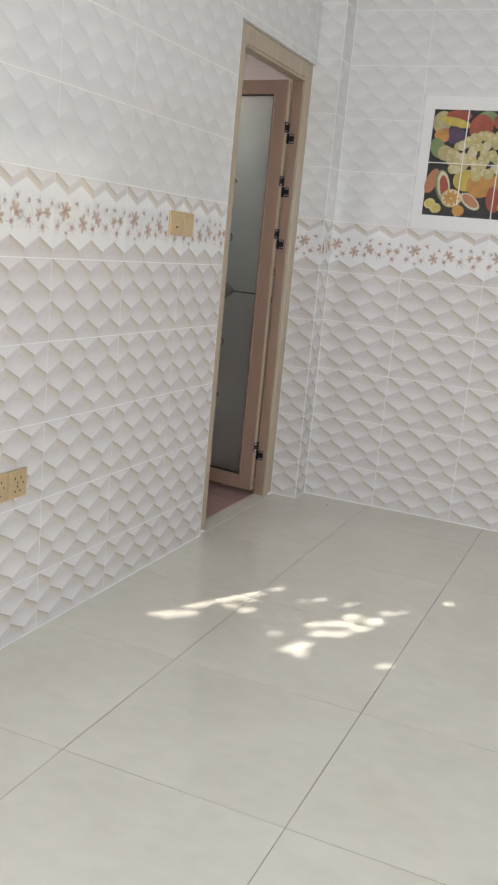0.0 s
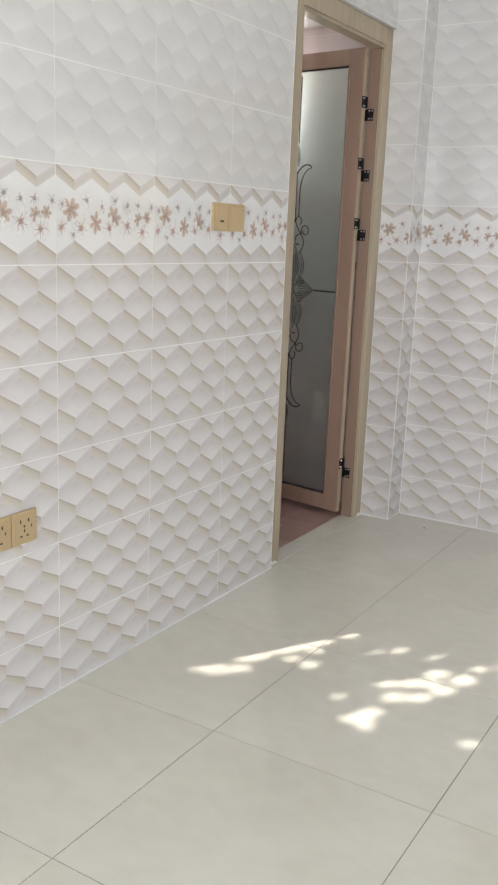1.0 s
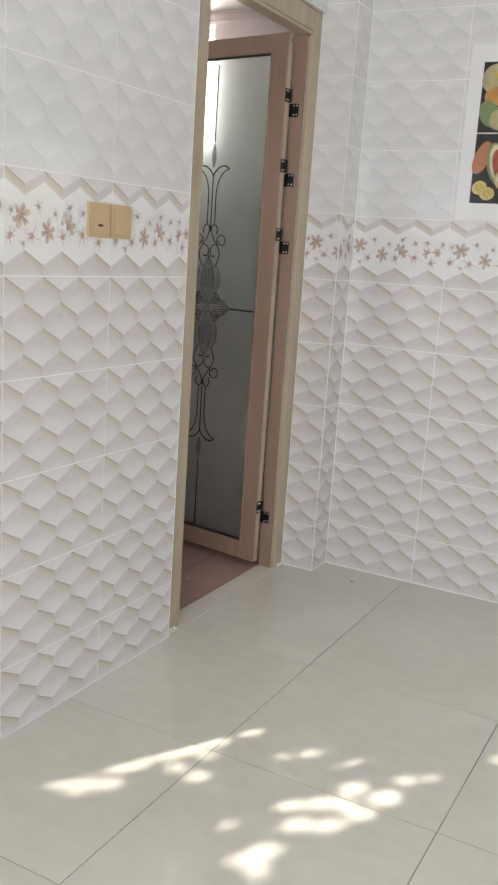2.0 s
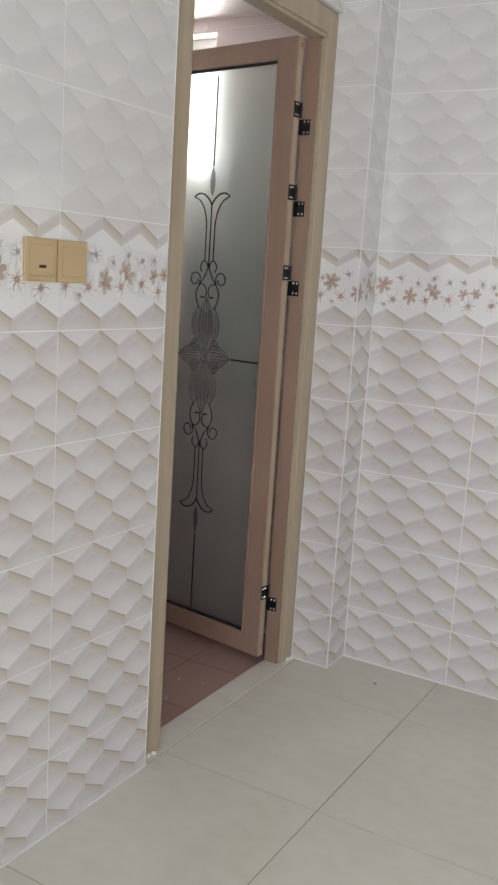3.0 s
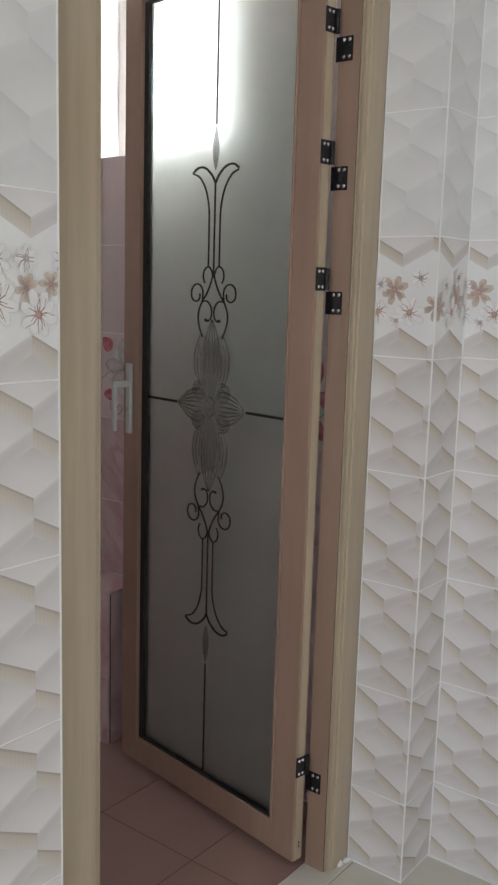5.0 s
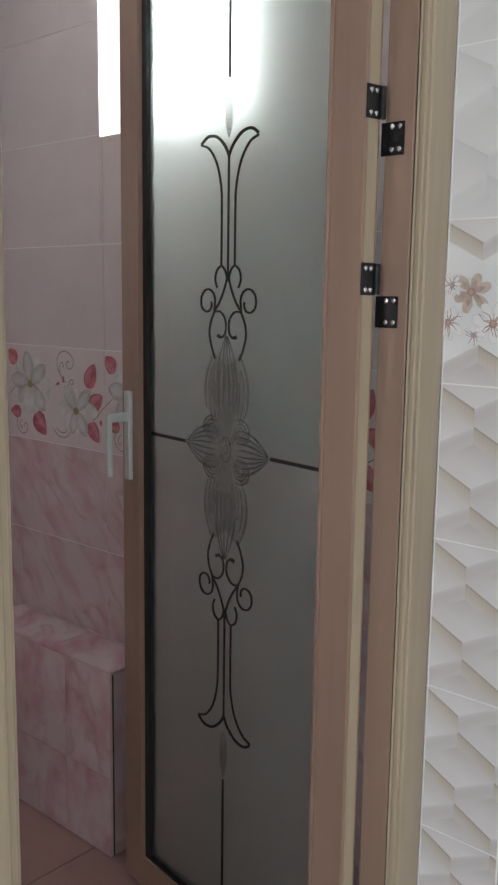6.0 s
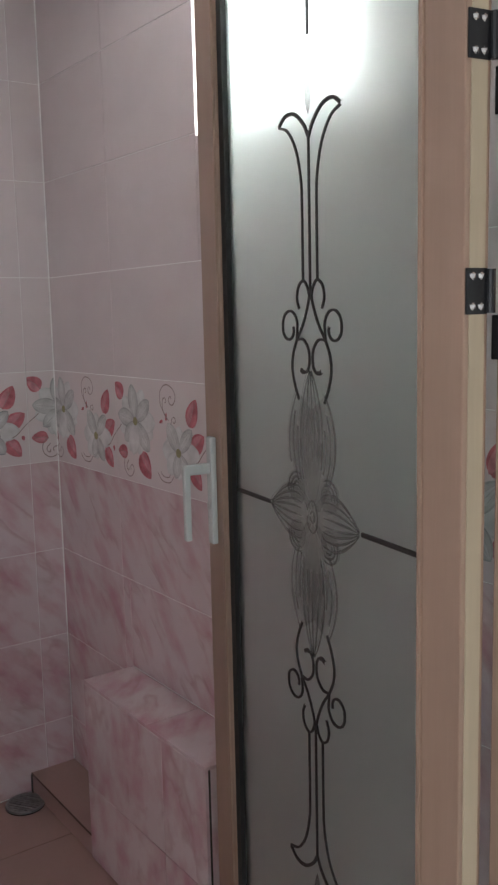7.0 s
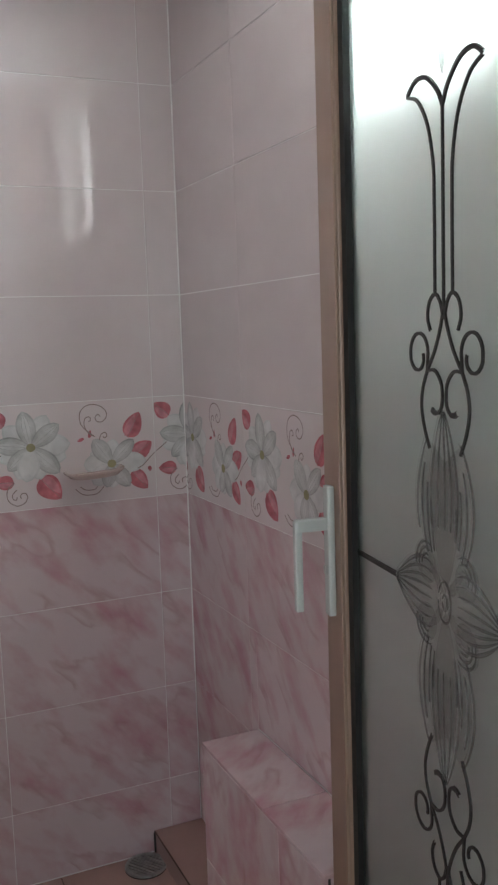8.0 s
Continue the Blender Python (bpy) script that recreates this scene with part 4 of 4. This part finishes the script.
part("open_joint", one_box(LX1 - 0.011, LX1 - 0.005, LY + 0.008, LY + 0.013, BZ + 0.004, LZ - 0.009), DARK_MATTE, ledge, "dark open joint")
step = thing("bathroom_step", "low terracotta step with a dark brown edge", "step", kind="structure")
part("top", one_box(BX, LX0 - 0.001, 4.698, NY, 0.05, 0.058, bevel=0.001), TERRACOTTA, step)
part("riser", one_box(BX, LX0 - 0.001, 4.697, 4.71, BZ + 0.001, 0.0535), TERRACOTTA, step)
part("edge", one_box(BX, LX0 - 0.001, 4.6955, 4.6985, 0.0535, 0.0575, bevel=0.001), EDGE_BROWN, step, "dark brown edge")
part("end_line", one_box(BX + 0.002, BX + 0.007, 4.6935, 4.697, BZ + 0.001, 0.0535), DARK_MATTE, step, "dark joint")

# floor drain
drain = thing("floor_drain", "round metal floor drain with slanting slots, against the wall", "drain", Matrix.Translation((-3.392, 4.652, BZ)))
bm = bmesh.new()
bmesh.ops.create_cone(bm, cap_ends=True, segments=32, radius1=0.052, radius2=0.048, depth=0.006, matrix=Matrix.Translation((0, 0, 0.003)))
part("dish", bm, DARK_MATTE, drain, "dark dish")
bm = bmesh.new()
ribbon(bm, spiral(0, 0, 0.048, 0.048, 0, 360, 32), 0.008, 0.004, 0.009)
part("rim", bm, STEEL, drain)
for k in range(-4, 5):
    half = math.sqrt(max(0.0, 0.046 ** 2 - (k * 0.0095) ** 2))
    bm = bmesh.new()
    c, q = math.cos(radians(35)), math.sin(radians(35))
    ribbon(bm, [(c * t * half - q * k * 0.0095, q * t * half + c * k * 0.0095) for t in (-1, -0.3, 0.3, 1)], 0.0055, 0.005, 0.0095 + 0.001 * math.cos(k))
    part("slat", bm, STEEL, drain)

# crumbs of plaster on the floors
bm = bmesh.new()
rnd = random.Random(31)
for x, y, q in ((-2.0, 4.263, 0.009), (-1.92, 4.302, 0.006), (-1.84, 4.325, 0.004), (-1.875, 4.168, 0.005), (-1.99, 4.271, 0.005), (-2.2, 4.1, 0.004), (-1.89, 4.18, 0.003)):
    bmesh.ops.create_icosphere(bm, subdivisions=1, radius=q, matrix=Matrix.Translation((x, y, BZ + q * 0.2)) @ Matrix.Rotation(rnd.uniform(0, 3), 4, "Z") @ Matrix.Diagonal((1.0, 0.6, 0.25, 1)))
crumbs = tagged(new("plaster_crumbs", mesh_of("plaster_crumbs", bm, PLASTER)), "white plaster crumbs scattered on the terracotta floor", "debris", kind="stuff")
bm = bmesh.new()
bmesh.ops.create_icosphere(bm, subdivisions=1, radius=0.006, matrix=Matrix.Translation((-1.384, 4.683, 0.001)) @ Matrix.Diagonal((1, 0.6, 0.3, 1)))
tagged(new("pebble", mesh_of("pebble", bm, DARK_MATTE)), "tiny dark pebble on the cream floor", "debris")

# ---- fruit picture on the north wall ----
PX0, PX1, PZ0, PZ1 = -1.124, -0.464, 1.492, 1.98
picture = thing("fruit_picture", "tiled still life of fruit on black, with a white tile margin", "tile picture", facing_south(NY))
part("margin", one_box(-1.172, -0.42, 1.43, 2.04, 0.0018, 0.005, bevel=0.001), GLAZE_WHITE, picture, "white glazed margin")


def fruit(name, c, vary=0.18):
    g = sum(c) / 3
    c = tuple(0.9 * (0.92 * v + 0.08 * g) for v in c)
    return surface(name, c, 0.15, vary=vary, scale=25, fine=120, relief=0)


FRUITS = [fruit("print_black", (0.03, 0.028, 0.025)), fruit("print_grape", (0.60, 0.50, 0.20)), fruit("print_grape_light", (0.70, 0.62, 0.36)), fruit("print_orange", (0.62, 0.30, 0.06)),
          fruit("print_peel", (0.68, 0.45, 0.14)), fruit("print_lemon", (0.66, 0.50, 0.08)), fruit("print_red", (0.42, 0.09, 0.05)), fruit("print_green", (0.22, 0.30, 0.12)),
          fruit("print_plum", (0.10, 0.06, 0.12)), fruit("print_flesh", (0.55, 0.22, 0.10)), fruit("print_melon", (0.52, 0.44, 0.22)), fruit("print_rind", (0.70, 0.64, 0.42))]
for c in range(4):
    for r in range(2):
        w, h = (PX1 - PX0) / 4, (PZ1 - PZ0) / 2
        part("picture_tile", one_box(PX0 + c * w + 0.0015, PX0 + (c + 1) * w - 0.0015, PZ0 + r * h + 0.0015, PZ0 + (r + 1) * h - 0.0015, 0.004, 0.0062, bevel=0.0005), FRUITS[0], picture, "black ground tile")
bm = bmesh.new()
n = 0.0064


def blob(u, v, ru, rv, mat, turn=0.0, a0=0.0, a1=360.0):
    global n
    n += 0.00004
    disc(bm, PX0 + u, PZ0 + v, ru, rv, n, mat, 18, turn, a0, a1)


def citrus(u, v, r, turn=0.0, rind=4, inside=3):
    blob(u, v, r, r * 0.85, rind, turn)
    blob(u, v, r * 0.9, r * 0.76, 11, turn)
    for k in range(9):
        a = radians(k * 40 + turn)
        blob(u + math.cos(a) * r * 0.48, v + math.sin(a) * r * 0.4, r * 0.34, r * 0.15, inside, k * 40 + turn)


rnd = random.Random(12)
for u, v, ru, rv, mat, turn in ((0.045, 0.43, 0.05, 0.045, 10, 70), (0.12, 0.46, 0.06, 0.025, 6, 0), (0.11, 0.43, 0.075, 0.02, 5, -12), (0.25, 0.45, 0.05, 0.035, 7, 10), (0.23, 0.41, 0.055, 0.06, 6, 0),
                                (0.34, 0.44, 0.06, 0.04, 6, 0), (0.42, 0.44, 0.06, 0.045, 9, 0), (0.52, 0.42, 0.07, 0.06, 6, 0), (0.6, 0.44, 0.06, 0.045, 5, 0),
                                (0.06, 0.37, 0.035, 0.032, 9, 0), (0.045, 0.37, 0.03, 0.028, 3, 0), (0.11, 0.385, 0.03, 0.028, 8, 0), (0.135, 0.37, 0.03, 0.03, 8, 0), (0.105, 0.355, 0.022, 0.022, 8, 0),
                                (0.04, 0.31, 0.035, 0.05, 7, 30), (0.075, 0.29, 0.035, 0.035, 10, 0), (0.03, 0.16, 0.028, 0.06, 9, -20), (0.19, 0.17, 0.06, 0.05, 5, 0), (0.26, 0.15, 0.065, 0.055, 3, 0),
                                (0.36, 0.16, 0.06, 0.05, 3, 0), (0.44, 0.12, 0.06, 0.05, 6, 0), (0.55, 0.15, 0.08, 0.07, 10, 15), (0.56, 0.3, 0.07, 0.06, 3, 0), (0.62, 0.2, 0.05, 0.07, 7, 0),
                                (0.33, 0.09, 0.035, 0.06, 6, 10), (0.5, 0.06, 0.05, 0.045, 5, 0), (0.6, 0.06, 0.045, 0.045, 6, 0)):
    blob(u, v, ru, rv, mat, turn)
blob(0.085, 0.14, 0.035, 0.075, 7, 12)
blob(0.09, 0.14, 0.03, 0.068, 11, 12)
blob(0.092, 0.135, 0.02, 0.055, 6, 12)
for k in range(74):
    a, r = rnd.uniform(0, 6.28), math.sqrt(rnd.random())
    u, v = 0.285 + math.cos(a) * r * 0.2, 0.285 + math.sin(a) * r * 0.1 - 0.12 * (r * math.cos(a)) ** 2 * 0.2
    q = rnd.uniform(0.017, 0.024)
    blob(u, v, q * 1.08, q * 1.08, 10)
    blob(u, v, q, q, 1 if k % 3 else 2)
    blob(u - q * 0.25, v + q * 0.3, q * 0.45, q * 0.4, 2)
citrus(0.135, 0.085, 0.05)
citrus(0.035, 0.055, 0.028, 20, 5, 5)
citrus(0.065, 0.035, 0.028, 0, 5, 5)
blob(0.175, 0.03, 0.028, 0.026, 3)
blob(0.225, 0.075, 0.055, 0.028, 11, -35)
blob(0.225, 0.078, 0.045, 0.02, 9, -35)
citrus(0.4, 0.06, 0.045)
part("fruit_print", bm, FRUITS, picture, "printed grapes, oranges, lemons and melon")
bm = bmesh.new()
w, h = (PX1 - PX0) / 4, (PZ1 - PZ0) / 2
for c in range(1, 4):
    box(bm, PX0 + c * w - 0.0016, PX0 + c * w + 0.0016, PZ0, PZ1, 0.006, 0.0172)
box(bm, PX0, PX1, PZ0 + h - 0.0016, PZ0 + h + 0.0016, 0.006, 0.0171)
part("joint_line", bm, GROUT, picture)

# ---- unseen tree outside the kitchen window, placed to shape the sun spots ----
# sun spots wanted on the floor (x, y, size); the crown leaves holes there
SHAFTS = [(-1.44, 2.96, 2.0), (-1.4, 3.0, 2.8), (-1.38, 2.97, 2.6), (-1.34, 3.03, 3.0), (-1.36, 3.1, 2.8), (-1.33, 3.14, 2.8), (-1.3, 3.21, 2.5), (-1.27, 3.25, 3.4), (-1.25, 3.29, 2.7), (-1.22, 3.34, 3.2), (-1.17, 3.44, 2.9), (-1.25, 3.18, 1.6), (-1.18, 3.18, 3.1), (-1.21, 3.27, 2.1), (-0.56, 3.7, 2.4), (-1.05, 3.38, 1.6), (-0.99, 3.44, 2.4), (-0.88, 3.46, 1.6), (-0.94, 3.2, 3.2), (-0.88, 3.25, 3.5), (-0.83, 3.28, 3.1), (-0.84, 3.35, 3.8), (-0.76, 3.36, 4.8), (-0.78, 3.27, 3.2), (-0.89, 3.15, 3.4), (-0.83, 3.18, 3.6), (-0.74, 3.46, 2.6), (-0.69, 3.51, 1.6), (-0.95, 2.96, 1.9), (-0.91, 3.02, 3.8), (-0.9, 2.96, 2.8), (-1.02, 3.06, 1.6), (-0.63, 3.03, 2.2)]
e1 = Vector((SUN.y, -SUN.x, 0)).normalized()
e2 = SUN.cross(e1).normalized()
crown_c = Vector((-0.95, 3.2, 0)) + SUN * 3.9
shaft2d = []
for x, y, r in SHAFTS:
    d = Vector((x, y, 0)) - crown_c
    shaft2d.append((d.dot(e1), d.dot(e2), min(0.021, max(0.007, r * 0.006 - 0.0035))))
tree = thing("tree", "unseen leafy tree outside the window, its crown pierced for the sun spots", "tree")
rnd = random.Random(21)
vs, fs = [], []
made = 0
while made < 36000:
    a, b, c = rnd.uniform(-1.5, 1.5), rnd.uniform(-1.1, 0.75), rnd.uniform(-0.2, 0.2)
    if (a / 1.5) ** 4 + ((b + 0.17) / 0.95) ** 4 > 1 + rnd.uniform(-0.12, 0.02):
        continue
    size = rnd.uniform(0.035, 0.08)
    if any((a - p) ** 2 + (b - q) ** 2 < (r + size * 0.34) ** 2 for p, q, r in shaft2d):
        if any((a - p) ** 2 + (b - q) ** 2 < (r + 0.008) ** 2 for p, q, r in shaft2d):
            continue
        size = min(size, 2.2 * min(math.hypot(a - p, b - q) - r for p, q, r in shaft2d))
        if size < 0.012:
            continue
    nrm = (SUN + Vector((rnd.uniform(-0.6, 0.6), rnd.uniform(-0.6, 0.6), rnd.uniform(-0.6, 0.6)))).normalized()
    t1 = nrm.orthogonal().normalized()
    t1.rotate(Matrix.Rotation(rnd.uniform(0, 6.28), 3, nrm))
    t2 = nrm.cross(t1)
    p = crown_c + e1 * a + e2 * b + SUN * c
    k = len(vs)
    vs += [p - t1 * size * 0.5, p + t2 * size * 0.3 + nrm * size * 0.06, p + t1 * size * 0.5, p - t2 * size * 0.3 + nrm * size * 0.06]
    fs += [(k, k + 1, k + 2), (k, k + 2, k + 3)]
    made += 1
me = bpy.data.meshes.new("crown")
me.from_pydata([tuple(v) for v in vs], [], fs)
me.materials.append(LEAF)
part("crown", me, None, tree)


def limb(bm, pts, r0, r1):
    rings = []
    for i, p in enumerate(pts):
        d = (Vector(pts[min(i + 1, len(pts) - 1)]) - Vector(pts[max(i - 1, 0)])).normalized()
        o = d.orthogonal().normalized()
        r = r0 + (r1 - r0) * i / (len(pts) - 1)
        ring = []
        for k in range(8):
            q = o.copy()
            q.rotate(Matrix.Rotation(k * math.pi / 4, 3, d))
            ring.append(bm.verts.new(Vector(p) + q * r))
        rings.append(ring)
    for a, b in zip(rings, rings[1:]):
        for k in range(8):
            bm.faces.new((a[k], a[(k + 1) % 8], b[(k + 1) % 8], b[k]))


bm = bmesh.new()
foot = crown_c + e1 * 1.5
limb(bm, [(foot.x, foot.y + 1.3, -0.25), (foot.x + 0.05, foot.y + 1.25, 1.2), (foot.x, foot.y + 1.1, 2.4), (foot.x - 0.2, foot.y + 0.9, 3.6), tuple(crown_c + SUN * 0.5 + e1 * 0.9)], 0.13, 0.04)
part("trunk", bm, BARK, tree)

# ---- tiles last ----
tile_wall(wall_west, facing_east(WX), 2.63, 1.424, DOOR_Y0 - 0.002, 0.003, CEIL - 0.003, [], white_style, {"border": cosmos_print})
tile_wall(wall_west, facing_east(WX), 2.63, DOOR_Y0 - 0.002, 4.688, DOOR_Z + 0.002, CEIL - 0.003, [], white_style)
tile_wall(pillar, facing_south(4.69), -1.7145, -1.714, -1.568, 0.003, CEIL - 0.003, [], white_style, {"border": cosmos_print})
tile_wall(pillar, facing_east(-1.567), 4.69 - 0.134, 4.692, NY - 0.001, 0.003, CEIL - 0.003, [], white_style, {"border": cosmos_print})
tile_wall(wall_north, facing_south(NY), -1.187, -1.565, EX - 0.4, 0.003, CEIL - 0.003, [(KW[0], KW[1], KW[2], KW[3])], white_style, {"border": cosmos_print})
tile_wall(wall_north, facing_south(NY), -2.69, BX + 0.001, -1.771, BZ + 0.002, BCEIL - 0.003, [(BW[0], BW[1], BW[2], BW[3]), (LX0, LX1, BZ, LZ)], pink_style, {"blush": lily_print})
tile_wall(bath_wall_west, facing_east(BX), 4.343, BSY + 0.3, NY - 0.002, BZ + 0.002, BCEIL - 0.003, [], pink_style, {"blush": lily_print})

FT = 0.602
mesh_cache = {}


def floor_tiles(parent, jx, jy, pitch, x0, x1, y0, y1, z, gap, mat):
    cx = jx + math.floor((x0 - jx) / pitch) * pitch
    while cx < x1:
        cy = jy + math.floor((y0 - jy) / pitch) * pitch
        while cy < y1:
            a, b, c, d = max(cx, x0), min(cx + pitch, x1), max(cy, y0), min(cy + pitch, y1)
            if b - a > 0.01 and d - c > 0.01:
                key = (mat.name, round(b - a, 3), round(d - c, 3))
                if key not in mesh_cache:
                    mesh_cache[key] = mesh_of("floor_tile", one_box(gap / 2, b - a - gap / 2, gap / 2, d - c - gap / 2, -0.006, 0.0, bevel=0.0006), mat)
                ob = part("floor_tile", mesh_cache[key], None, parent)
                ob.location = (a, c, z + random.uniform(-0.0002, 0.0002))
            cy += pitch
        cx += pitch


floor_tiles(floor, -1.212, 2.096, FT, -1.69, EX, SY, NY, 0.0, 0.0023, FLOOR_TILE)
floor_tiles(bath_floor, -3.19, 4.45, 0.302, BX, -1.776, BSY, NY, BZ, 0.003, TERRACOTTA)
